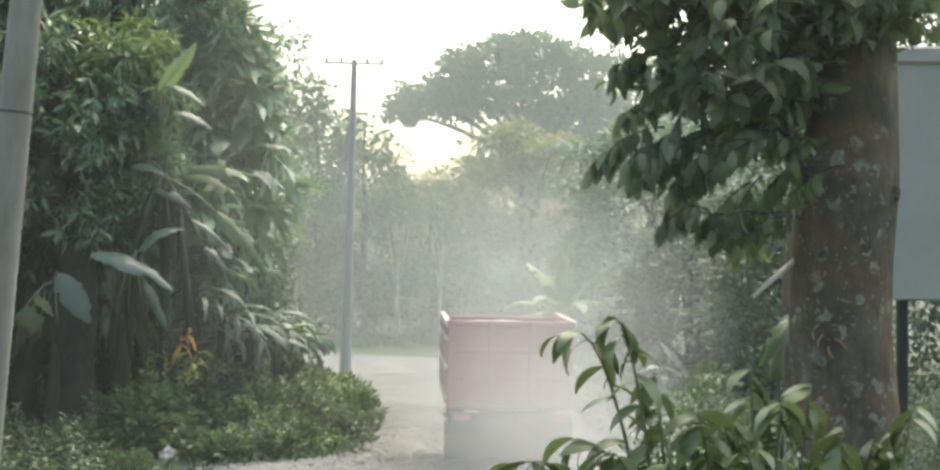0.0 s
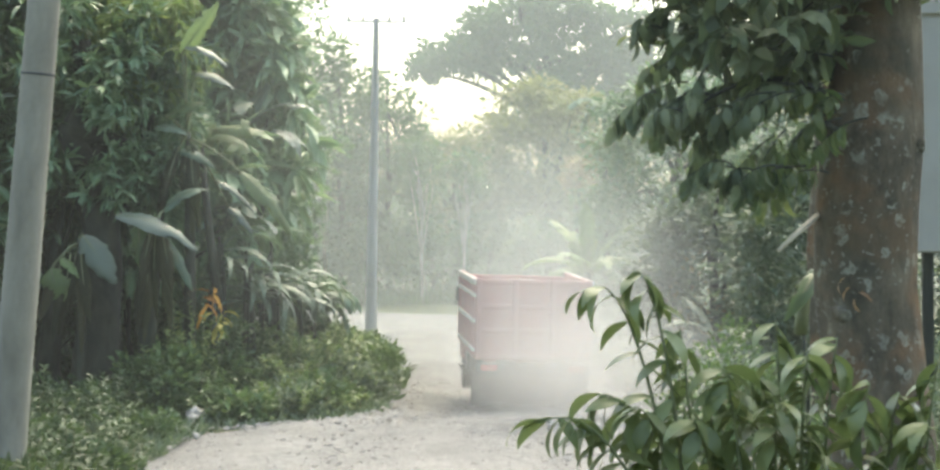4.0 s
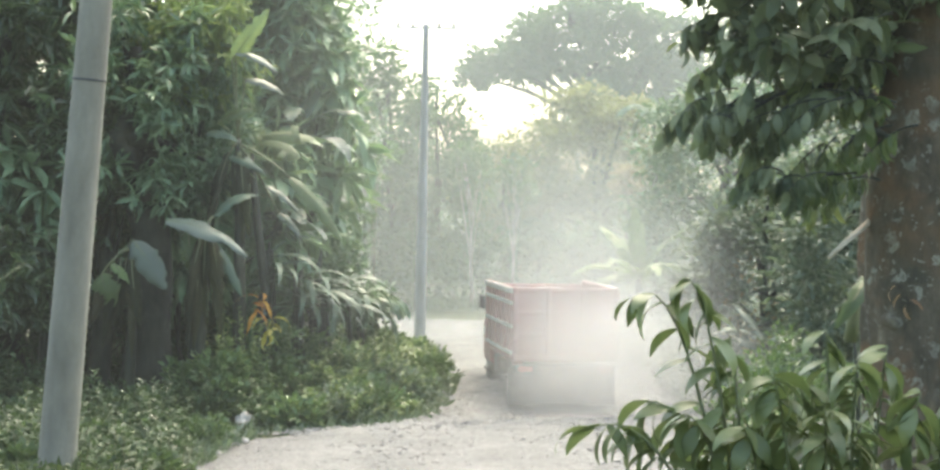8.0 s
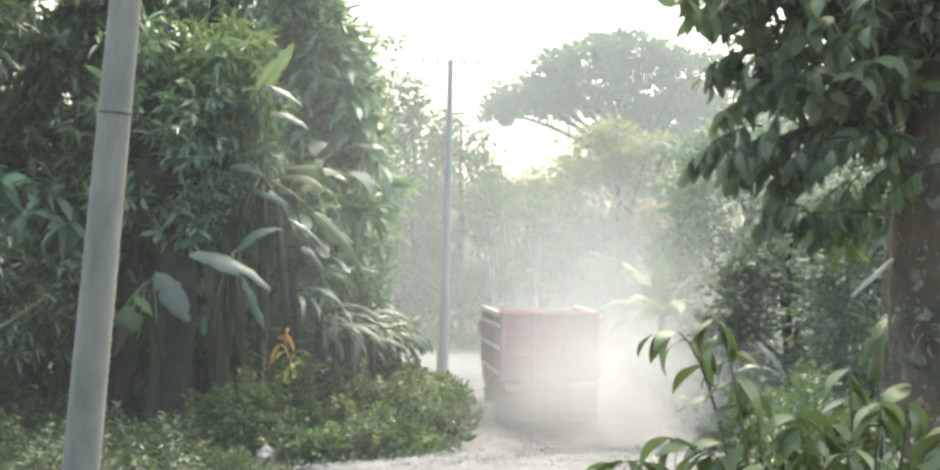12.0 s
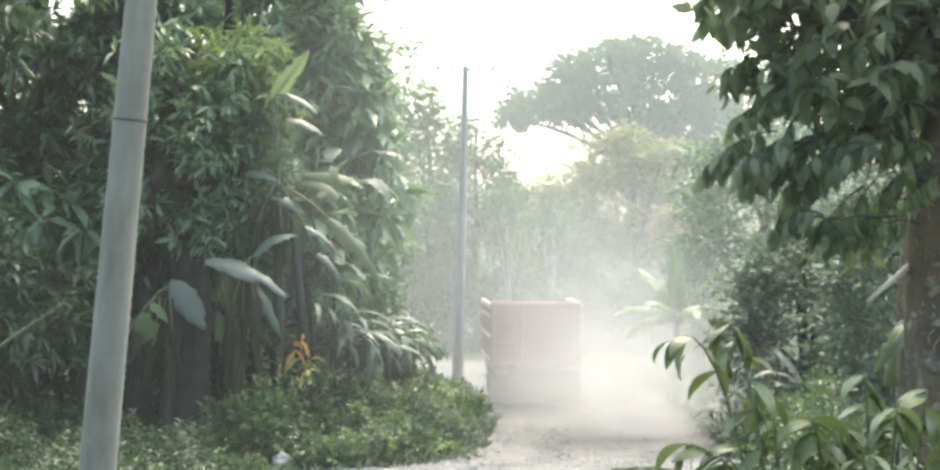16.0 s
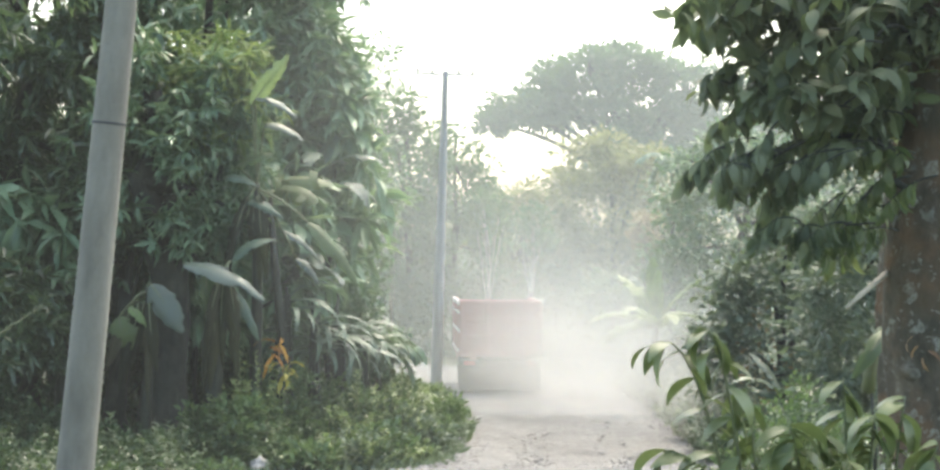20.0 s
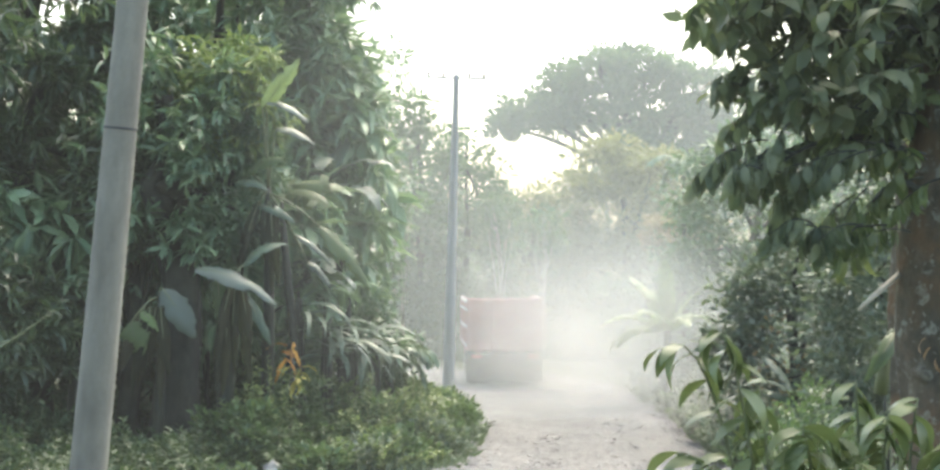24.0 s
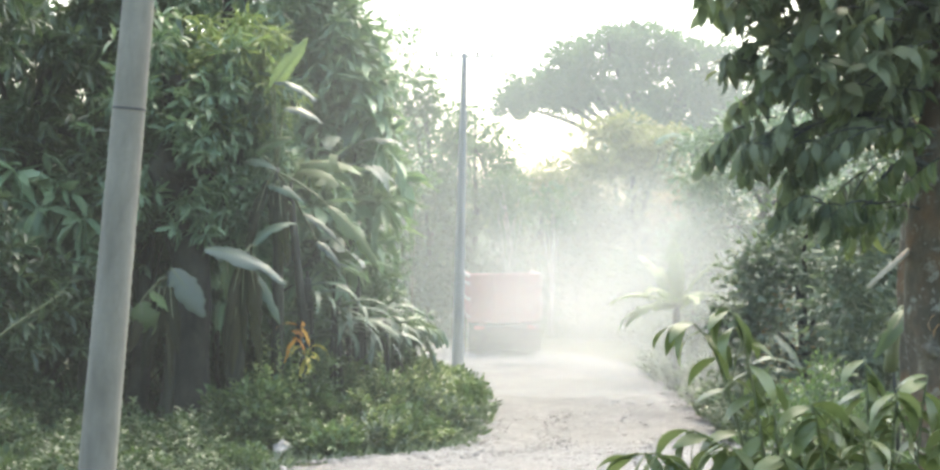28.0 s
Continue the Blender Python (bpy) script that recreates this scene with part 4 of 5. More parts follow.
banana(-7.9, 43.0, 4.4, [(-30, 30, 1.9, 0.6, 100), (-80, 40, 1.9, 0.6, 90), (-130, 20, 1.8, 0.6, 100), (10, 35, 1.9, 0.55, 95), (170, 30, 1.8, 0.6, 90), (-55, 5, 1.7, 0.6, 80)], "banana plant shaded by the mango tree", 8)
banana(-9.6, 42.2, 3.0, [(-30, 25, 1.7, 0.6, 105), (-85, 35, 1.7, 0.6, 90), (-140, 15, 1.6, 0.6, 105), (30, 40, 1.6, 0.5, 80), (180, 25, 1.6, 0.6, 95)], "banana plant in the dark thicket", 9)
banana(-5.1, 45.2, 5.6, [(-30, 25, 1.6, 0.5, 105), (-85, 40, 1.7, 0.5, 90), (5, 20, 1.7, 0.5, 100), (60, 60, 1.6, 0.45, 40), (-130, 30, 1.5, 0.5, 95), (-10, 50, 1.6, 0.5, 85)], "tall banana plant at the road edge", 10, stem_r=0.1)
banana(-4.9, 47.6, 4.2, [(-20, 30, 1.4, 0.45, 105), (-75, 35, 1.5, 0.45, 90), (15, 10, 1.4, 0.45, 100), (-120, 25, 1.4, 0.45, 95), (80, 60, 1.4, 0.4, 40)], "banana plant behind the palm shrubs", 11, stem_r=0.1)
for i, (bx, by, bz, rx, rz) in enumerate(((-6.2, 44.3, 4.3, 1.3, 1.7), (-8.7, 43.3, 4.6, 1.5, 1.7), (-4.9, 46.6, 5.4, 0.9, 2.0), (-10.6, 42.2, 3.9, 1.4, 1.6), (-7.2, 43.4, 3.2, 1.0, 1.0), (-5.2, 46.8, 7.6, 0.9, 1.3))):
    tree(bx, by, 0.07, bz, (0, 0, bz), (rx, 0.7, rz), 46, 0.4, 12, 0.72, LEAF_BROAD, "broad-leaved forest shrub with large hanging leaves", 60 + i, 0.34, droop=0.55, chip=False, whorl=4, limbs=6)
frond_plant(-4.0, 48.2, 1.7, 18, 1.2, "low palm shrub hanging over the verge", 12)
for i, (bx, by, bh, count) in enumerate(((-4.85, 43.5, 2.6, 26), (-4.45, 44.8, 2.3, 20), (-4.15, 46.4, 2.35, 18), (-5.35, 43.2, 3.1, 16))):
    rng = random.Random(40 + i)
    clump = thing("arching_plant", pose(bx, by, terrain(bx, by) - 0.05), "clump of dark slender arching leaves hanging over the verge", "plant", "arching plants")
    for k in range(3):
        part("stem", mesh("stem", *tube([(0.12 * k - 0.12, 0, 0), (0.08 * k - 0.1, 0.05, bh * 0.5), (0.04 * k - 0.05, 0, bh)], [0.06, 0.05, 0.03], 8, 0.2, k), PSEUDO, True), clump)
    for k in range(count):
        turn = rng.uniform(-75, 45) if k % 3 else rng.uniform(60, 250)
        part("leaf", mesh("leaf", *blade(rng.uniform(1.0, 1.65), rng.uniform(0.13, 0.2), radians(rng.uniform(80, 120)), 0.16, 12, 0.12, rng, True), LEAF_ARCH, True), clump, m=pose(0, 0, bh * rng.uniform(0.72, 1.0), rng.uniform(-30, 30), -rng.uniform(0, 48), turn))
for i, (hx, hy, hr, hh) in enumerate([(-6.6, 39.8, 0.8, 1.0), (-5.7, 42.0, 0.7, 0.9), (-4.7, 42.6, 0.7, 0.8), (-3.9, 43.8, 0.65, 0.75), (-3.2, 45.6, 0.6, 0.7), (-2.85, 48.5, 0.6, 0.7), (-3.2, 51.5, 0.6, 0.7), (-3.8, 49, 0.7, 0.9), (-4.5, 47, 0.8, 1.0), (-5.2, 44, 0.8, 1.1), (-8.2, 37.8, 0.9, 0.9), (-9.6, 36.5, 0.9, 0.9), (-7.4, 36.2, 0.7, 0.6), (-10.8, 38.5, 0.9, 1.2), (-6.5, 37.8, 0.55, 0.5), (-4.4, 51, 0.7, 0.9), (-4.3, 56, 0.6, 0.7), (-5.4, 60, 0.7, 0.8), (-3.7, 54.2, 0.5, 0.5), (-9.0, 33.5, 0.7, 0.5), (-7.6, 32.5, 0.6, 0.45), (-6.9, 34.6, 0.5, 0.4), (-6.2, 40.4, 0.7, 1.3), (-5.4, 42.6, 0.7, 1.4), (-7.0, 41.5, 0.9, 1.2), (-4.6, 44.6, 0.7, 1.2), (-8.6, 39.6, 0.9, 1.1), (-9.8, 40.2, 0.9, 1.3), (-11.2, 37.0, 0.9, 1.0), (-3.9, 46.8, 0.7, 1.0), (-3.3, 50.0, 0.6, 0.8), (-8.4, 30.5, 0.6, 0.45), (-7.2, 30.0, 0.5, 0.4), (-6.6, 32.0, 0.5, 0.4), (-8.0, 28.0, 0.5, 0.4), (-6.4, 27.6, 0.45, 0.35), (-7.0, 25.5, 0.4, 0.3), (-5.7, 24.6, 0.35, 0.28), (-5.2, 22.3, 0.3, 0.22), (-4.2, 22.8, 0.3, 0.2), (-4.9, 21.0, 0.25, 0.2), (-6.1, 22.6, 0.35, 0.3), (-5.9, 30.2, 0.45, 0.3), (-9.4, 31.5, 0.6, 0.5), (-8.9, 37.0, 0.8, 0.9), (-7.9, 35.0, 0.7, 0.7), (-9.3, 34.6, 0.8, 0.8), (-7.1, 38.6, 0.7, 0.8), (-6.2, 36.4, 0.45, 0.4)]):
    herb(hx, hy, hr, hh * (0.8, 1.15, 0.95, 1.3)[i % 4] * (0.7 if hx < -6.3 and 29 < hy < 42 else 1), (0.13, 0.17, 0.10)[i % 3], "leafy green weeds on the road verge", 100 + i, (LEAF_FRESH, LEAF_HERB, LEAF_FRESH, LEAF_HERB, LEAF_FRESH)[i % 5] if hx > -6.3 and hy > 36 else LEAF_HERB_SHADED)

for i, (hx, hy) in enumerate(((-5.6, 36.6), (-4.4, 38.9), (-3.7, 39.9), (-3.25, 41.0), (-2.95, 42.3), (-2.65, 43.6), (-2.6, 45.0), (-2.5, 46.6), (-6.2, 34.6), (-4.9, 39.6), (-3.6, 42.0), (-3.1, 44.2))):
    herb(hx, hy, 0.34 + 0.09 * (i % 3), 0.36 + 0.13 * (i % 4), (0.11, 0.15)[i % 2], "small leafy weed at the road edge", 400 + i, (LEAF_HERB, LEAF_FRESH, LEAF_THICKET)[i % 3], 520, "weed")

WEED_ROWS = [(-6.35, 40.5, 1.6), (-6.0, 41.0, 1.9), (-5.6, 41.3, 1.7), (-5.0, 42.4, 1.3), (-5.9, 40.2, 1.0), (-5.3, 40.9, 0.95), (-4.8, 41.6, 0.9), (-4.3, 42.2, 0.95), (-4.1, 43.2, 1.3), (-3.7, 42.8, 1.0), (-3.5, 44.0, 1.2), (-3.1, 43.6, 0.85),
             (-2.9, 45.2, 1.0), (-2.8, 46.8, 1.05), (-3.4, 46.2, 1.3), (-2.9, 48.2, 1.1), (-2.9, 50.0, 0.9), (-3.5, 48.6, 1.3), (-4.4, 40.3, 0.6), (-3.9, 41.2, 0.6), (-5.2, 39.7, 0.55), (-3.4, 42.0, 0.5), (-2.7, 44.6, 0.5), (-4.7, 43.6, 1.2), (-4.9, 39.0, 0.6), (-4.2, 39.1, 0.65), (-3.5, 39.7, 0.6), (-2.75, 41.0, 0.5), (-6.8, 39.4, 0.7), (-7.6, 39.0, 0.6), (-8.4, 39.2, 0.7)]
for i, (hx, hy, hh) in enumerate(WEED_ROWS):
    # Weeds towards the road and the tallest get the colour with painted sunlight.
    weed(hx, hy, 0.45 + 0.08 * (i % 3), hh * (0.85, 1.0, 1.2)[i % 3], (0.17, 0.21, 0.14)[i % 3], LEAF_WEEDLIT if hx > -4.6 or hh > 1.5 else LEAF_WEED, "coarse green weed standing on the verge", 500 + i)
rng = random.Random(77)
for i in range(74):
    hy = rng.uniform(21.5, 39.5)
    hx = -hy * rng.uniform(0.165, 0.275) if hy > 30 else -4.1 - rng.random() * (hy - 17) * 0.28
    if not on_road(hx, hy, -0.3) and abs(hx + 4.53) + abs(hy - 20.2) > 1.6:
        near = (hy - 12) / 26
        # Near weeds take the herb colour with the bank's shade painted in.
        weed(hx, hy, 0.24 + 0.3 * near, (0.32 + 0.62 * near) * rng.uniform(0.7, 1.5), 0.08 + 0.11 * near, LEAF_HERB_SHADED, "leafy roadside weed in the grass", 600 + i, 10, 18)

# Added tree, its crown kept above the view, to shade the grass bank.
tree(-11.2, 32, 0.3, 9, (0.4, 0, 9.6), (4.6, 4.2, 3.0), 170, 0.8, 60, 0.36, LEAF_SHADE, "tall mango tree added almost out of view to shade the bank", 28, 0.28, droop=0.22, chip=False, whorl=8)

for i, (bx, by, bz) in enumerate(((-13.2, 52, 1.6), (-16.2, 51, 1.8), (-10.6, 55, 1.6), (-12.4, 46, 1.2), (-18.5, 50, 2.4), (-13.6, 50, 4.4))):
    tree(bx, by, 0.09, 2.2, (0, 0, bz), (1.9, 1.0, 1.8), 70, 0.5, 60, 0.26, LEAF_SHADE, "dense thicket behind the bank trees, leaves toned for shade", 150 + i, 0.45, chip=False, whorl=5, name="bush", category="bush", group="bank thicket", limbs=5)

# ---- far side of the bend and centre ----
tree(-5.6, 81, 0.13, 9, (0, 0, 5.6), (1.3, 1.3, 4.4), 90, 0.45, 60, 0.26, LEAF_FAR, "slender hazy tree beyond the bend", 41, 0.5)
tree(-4.0, 83, 0.14, 8, (0, 0, 4.8), (1.5, 1.4, 3.9), 90, 0.45, 60, 0.26, LEAF_FAR, "hazy broadleaf tree behind the slim pole", 42, 0.5)
tree(-8.2, 82, 0.16, 9, (0, 0, 5.5), (1.9, 1.6, 4.6), 100, 0.5, 60, 0.26, LEAF_FAR, "hazy tall tree behind the road bend", 43, 0.5)
def lobed_tree(x, y, lobes, trunk_r, leaf, material, label, seed):
    """A wide tree seen far off: forked limbs, each ending in its own rounded lobe of leaves with gaps between."""
    rng = np.random.default_rng(seed)
    ob = thing("tree", pose(x, y, terrain(x, y) - 0.05), label, "tree", "roadside trees")
    fork = Vector((0.2, 0, 6.6))
    part("trunk", mesh("trunk", *tube([(0, 0, 0), (0.1, 0, 2), (0.1, 0, 4.4), fork], [trunk_r * 1.3, trunk_r, trunk_r * 0.9, trunk_r * 0.6], 9, 0.2, seed), BARK_DARK, True), ob)
    P, O = [], []
    for cx, cz, rx, rz, clumps in lobes:
        c = (cx - x, rng.uniform(-1.2, 1.2), cz)
        part("limb", mesh("limb", *tube(bend(fork, c, 0.5, 8), [trunk_r * (0.5 - 0.05 * i) for i in range(9)], 7, 0.2, clumps), BARK_DARK, True), ob)
        p, o, cl = clump_cloud(rng, c, (rx, rx * 0.8, rz), clumps, 0.40, 90, 0.45)
        P.append(p), O.append(o)
        for q in cl[::4]:
            part("branch", mesh("branch", *tube(bend(c, q, 0.1, 4), [0.06, 0.05, 0.04, 0.03, 0.02], 5), BARK_DARK, True), ob)
    P, O = np.concatenate(P), np.concatenate(O)
    n = len(P)
    part("crown", leaf_mass("crown", P, O, leaf * (0.6 + 0.8 * rng.random(n)), leaf * 0.6 * (0.6 + 0.8 * rng.random(n)), material, rng, True), ob)


lobed_tree(2.6, 97, ((1.2, 11.6, 1.7, 1.05, 34), (-0.6, 10.9, 1.2, 0.9, 22), (-2.2, 9.9, 1.15, 0.85, 22), (3.2, 11.4, 1.6, 1.1, 32), (5.4, 10.9, 1.7, 1.2, 32), (2.2, 9.7, 1.6, 1.1, 24), (4.4, 9.2, 1.7, 1.2, 30), (0.4, 9.6, 1.2, 0.9, 18), (6.5, 9.0, 1.5, 1.4, 26), (-1.0, 9.8, 1.0, 0.9, 14), (-3.0, 9.3, 0.7, 0.6, 9), (2.2, 12.3, 1.2, 0.7, 16), (-0.2, 11.8, 0.8, 0.6, 10), (5.6, 9.8, 1.4, 0.8, 20), (2.6, 8.6, 1.3, 0.9, 18)), 0.36, 0.25, LEAF_FAR, "large spreading tree with an open crown", 44)
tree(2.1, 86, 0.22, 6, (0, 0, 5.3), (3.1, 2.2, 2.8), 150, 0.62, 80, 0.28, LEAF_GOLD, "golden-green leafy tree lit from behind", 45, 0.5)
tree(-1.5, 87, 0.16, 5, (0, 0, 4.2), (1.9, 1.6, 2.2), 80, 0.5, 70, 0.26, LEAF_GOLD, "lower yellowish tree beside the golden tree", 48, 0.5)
tree(9.5, 96, 0.3, 10, (0, 0, 8.0), (3.6, 2.5, 3.6), 110, 0.8, 120, 0.24, LEAF_FAR, "tall hazy tree beside the spreading tree", 27, 0.55)
frond_plant(3.5, 70, 6.6, 13, 1.3, "tall slender palm above the golden tree", 13)
tree(5.2, 62, 0.2, 6, (0, 0, 4.0), (2.6, 1.8, 3.8), 170, 0.55, 70, 0.22, LEAF_MIX, "leafy tree on the dusty road side", 46, 0.4)
tree(-1.05, 79, 0.09, 4.0, (0, 0, 4.6), (0.9, 0.8, 0.8), 20, 0.4, 40, 0.22, LEAF_FAR, "small tree with a straight pale trunk", 47, 0.5, bark=BARK_PALE)

tree(-2.62, 80, 0.08, 4.2, (0, 0, 5.0), (0.9, 0.8, 0.9), 20, 0.4, 40, 0.22, LEAF_FAR, "small pale-stemmed tree beyond the bend", 49, 0.5, bark=BARK_PALE)
for i, (px, py, pr, ph, lx) in enumerate(((-5.15, 57.5, 0.055, 8.2, 0.25), (-4.6, 60.5, 0.04, 5.0, -0.15), (-5.9, 56.5, 0.05, 7.0, 0.1))):
    tree(px, py, pr, ph, (lx, 0, ph + 0.3), (0.7, 0.6, 0.9), 16, 0.35, 30, 0.2, LEAF_MIX, "thin pale bare-stemmed tree at the wood edge", 70 + i, 0.5, bark=BARK_PALE, limbs=4)

for i in range(11):
    tree(-17 + 2.1 * i, 80.5 + 1.7 * (i % 3), 0.07, 1.6, (0, 0, 1.25 + 0.3 * (i % 2)), (1.5, 0.9, 1.3 + 0.4 * (i % 3)), 42, 0.45, 46, 0.24, LEAF_FAR, "hazy bushy undergrowth beyond the bend", 80 + i, 0.55, limbs=4, name="bush", category="bush", group="far bushes")

tree(3.05, 80, 0.06, 3.8, (0, 0, 4.6), (0.55, 0.5, 0.7), 18, 0.3, 40, 0.22, LEAF_DRYMASS, "small tree with russet dry leaves", 75, 0.5, limbs=5)
banana(4.25, 43.4, 1.5, [(165, 25, 1.3, 0.34, 60), (-150, 40, 1.2, 0.32, 70), (120, 55, 1.2, 0.3, 40), (-60, 30, 1.2, 0.32, 80), (20, 30, 1.2, 0.32, 80)], "banana sucker with pale dusty leaves in the thicket", 14, stem_r=0.08)
herb(4.1, 45.2, 0.5, 3.0, 0.16, "tall weed with russet dry leaves", 251, LEAF_DRYMASS, 160)

# ---- right side thicket ----
tree(4.6, 46, 0.12, 4.5, (0, 0, 2.6), (1.7, 1.2, 2.3), 150, 0.45, 44, 0.21, LEAF_THICKET, "grey-green thicket of small leaves", 51, 0.45)
tree(6.3, 42, 0.14, 5, (0, 0, 2.9), (1.8, 1.2, 2.8), 150, 0.45, 44, 0.22, LEAF_THICKET, "shaded thicket tree beside the road", 52, 0.45)
tree(9.0, 50, 0.2, 8, (0, 0, 5.0), (3.4, 1.8, 5.0), 200, 0.7, 70, 0.24, LEAF_THICKET, "tall dark tree behind the thicket", 53, 0.45)
banana(2.35, 56, 2.1, [(100, 72, 1.9, 0.5, 20), (160, 35, 1.9, 0.5, 80), (190, 20, 1.8, 0.5, 95), (40, 40, 1.7, 0.5, 80), (130, 60, 1.9, 0.5, 45), (20, 62, 1.8, 0.5, 45), (-60, 40, 1.6, 0.4, 85), (-120, 45, 1.7, 0.4, 75), (75, 80, 1.4, 0.36, 10), (-150, 15, 1.6, 0.4, 90)], "young banana plant with bright sunlit leaves", 7, LEAF_BRIGHT)
for i, (hx, hy, hr, hh, mt) in enumerate([(3.6, 44, 0.8, 1.1, None), (4.6, 40.5, 0.9, 1.2, None), (5.8, 37.5, 0.9, 1.3, None), (3.5, 49, 0.8, 1.0, None), (3.2, 54, 0.7, 0.9, None), (4.0, 57.5, 0.9, 1.2, None), (7.2, 36, 1.0, 1.6, None), (3.2, 62, 0.9, 1.2, None), (2.6, 67, 0.9, 1.2, None), (1.6, 73, 0.9, 1.1, None), (0.4, 77.5, 0.8, 0.9, None)]):
    herb(hx, hy, hr, hh, 0.12, "dusty green bush beside the road", 200 + i, LEAF_THICKET)


RIGHT_EDGE = [(3.5, 41.5, 0.6), (3.3, 43.0, 0.7), (3.05, 44.6, 0.8), (3.3, 45.6, 1.1), (2.95, 46.8, 0.7), (2.8, 48.4, 0.8), (3.1, 49.4, 1.2), (2.6, 50.6, 0.7), (2.45, 52.4, 0.9), (2.8, 53.4, 1.2), (2.2, 54.8, 0.7), (2.0, 57.0, 0.8), (2.4, 58.2, 1.1), (1.8, 60.0, 0.8), (4.0, 39.5, 0.7), (4.1, 41.0, 1.1), (3.8, 42.6, 1.4)]
for i, (hx, hy, hh) in enumerate(RIGHT_EDGE):
    weed(hx, hy, 0.5, hh, 0.17, (LEAF_THICKET, LEAF_WEED)[i % 2], "dusty grey-green weed on the road edge", 700 + i, 12, 20)


# ---- near tree on the terrace ----
def leaf_kit(name, length, width, material):
    kit = []
    for k, dr in enumerate((55, 80, 105)):
        v, f = blade(length * (0.85 + 0.15 * k), width, radians(dr), 0.10, 8, point=True)
        kit.append(mesh(name, v, f, material, True))
    return kit


def spray(parent, kit, start, tip, count, rng, sag, radius, face=None, bark=STEM, dip=(-15, 55)):
    """A twig from start to tip with leaves hanging off its outer two thirds."""
    pts = bend(start, tip, sag, 8)
    twig = part("twig", mesh("twig", *tube(pts, [radius * (1 - 0.1 * i) for i in range(9)], 6), bark, True), parent)
    for i in range(count):
        k = 0.3 + 0.7 * (i + rng.random() * 0.5) / count
        q = min(int(k * 8), 7)
        p = pts[q].lerp(pts[q + 1], min(1.0, k * 8 - q))
        side = rng.uniform(-180, 180) if face is None else face + rng.uniform(-75, 75)
        part("leaf", rng.choice(kit), twig, m=pose(*p, rng.uniform(-40, 40), rng.uniform(*dip), side))


def near_tree():
    rng = random.Random(7)
    nr = np.random.default_rng(7)
    y = 8.7
    ob = thing("roadside_tree", pose(1.5, y, 2.4), "thick reddish tree trunk with pale lichen and dark glossy leaves", "tree")
    pts = [(0.08, 0, 0), (0.03, 0, 0.45), (0.0, 0, 0.9), (-0.04, 0, 1.3), (-0.04, 0, 1.6), (-0.01, 0, 1.9), (0.02, 0.02, 2.25), (0.03, 0.03, 2.7), (0.0, 0.05, 3.4), (0.1, 0.1, 4.6)]
    v, f = tube(pts, [0.27, 0.225, 0.20, 0.20, 0.205, 0.20, 0.165, 0.15, 0.13, 0.08], 22, 0.09, 3)
    part("trunk", mesh("trunk", v, f, BARK_NEAR, True), ob)
    for a, b, r in (((0.13, -0.06, 1.86), (0.165, -0.08, 1.82), 0.05), ((-0.15, -0.12, 1.2), (-0.17, -0.15, 1.17), 0.05)):
        part("knot", mesh("knot", *tube([a, ((a[0] + b[0]) / 2, a[1] - 0.03, (a[2] + b[2]) / 2), b], [r, r * 0.8, r * 0.3], 9, 0.3, 2), BARK_NEAR, True), ob)
    kit = leaf_kit("leaf", 0.100, 0.038, LEAF_NEAR)
    broad = leaf_kit("leaf", 0.128, 0.052, LEAF_NEAR)
    lit = leaf_kit("leaf", 0.095, 0.036, LEAF_LIT)
    limbs = [part("limb", mesh("limb", *tube(bend((-0.05, 0, z0), (ex - 1.5, ey, ez), 0.12, 8), [0.020 - 0.0018 * i for i in range(9)], 8, 0.2, 4), BARK_DARK, True), ob)
             for z0, ex, ey, ez in ((1.95, 0.80, -0.35, 2.02), (2.5, 0.75, -0.1, 2.6), (1.75, 1.12, -0.4, 1.86), (2.3, 1.15, -0.6, 2.45), (2.6, 0.6, 0.3, 2.9), (2.7, 2.0, -0.3, 2.9))]
    # clusters: centre x and z, half width, half height, sprays, leaves a spray, kit, tilt of the leaves, limb
    clusters = ((0.53, 4.34, 0.09, 0.05, 6, 15, kit, (35, 80), 0), (0.70, 4.36, 0.12, 0.08, 9, 15, kit, (25, 75), 0), (0.80, 4.28, 0.08, 0.05, 5, 15, kit, (35, 78), 0), (0.76, 4.14, 0.09, 0.03, 5, 15, kit, (45, 82), 2), (0.88, 4.07, 0.06, 0.03, 3, 13, kit, (45, 82), 2),
                (1.00, 4.08, 0.10, 0.09, 5, 11, lit, (40, 80), 2), (1.12, 4.16, 0.08, 0.10, 4, 11, lit, (30, 75), 2), (1.06, 4.38, 0.18, 0.10, 8, 10, lit, (0, 65), 2), (0.94, 4.42, 0.14, 0.08, 8, 12, kit, (10, 65), 3),
                (0.62, 4.62, 0.12, 0.12, 9, 13, kit, (10, 60), 1), (0.90, 4.68, 0.22, 0.12, 15, 12, broad, (-15, 40), 3), (1.22, 4.64, 0.16, 0.14, 12, 12, broad, (-15, 45), 3),
                (0.55, 4.94, 0.16, 0.12, 9, 11, broad, (-20, 35), 4), (0.90, 5.0, 0.24, 0.14, 14, 11, broad, (-20, 35), 4), (1.28, 5.0, 0.22, 0.16, 14, 11, broad, (-20, 40), 4), (1.66, 5.02, 0.16, 0.14, 9, 10, broad, (-15, 45), 5))
    for cx, cz, hw, hh, sprays, count, leaves, dip, limb in clusters:
        for i in range(sprays):
            tip = Vector((cx + rng.uniform(-hw, hw) - 1.5, rng.uniform(-0.65, 0.2), cz + rng.uniform(-hh, hh) - 2.4))
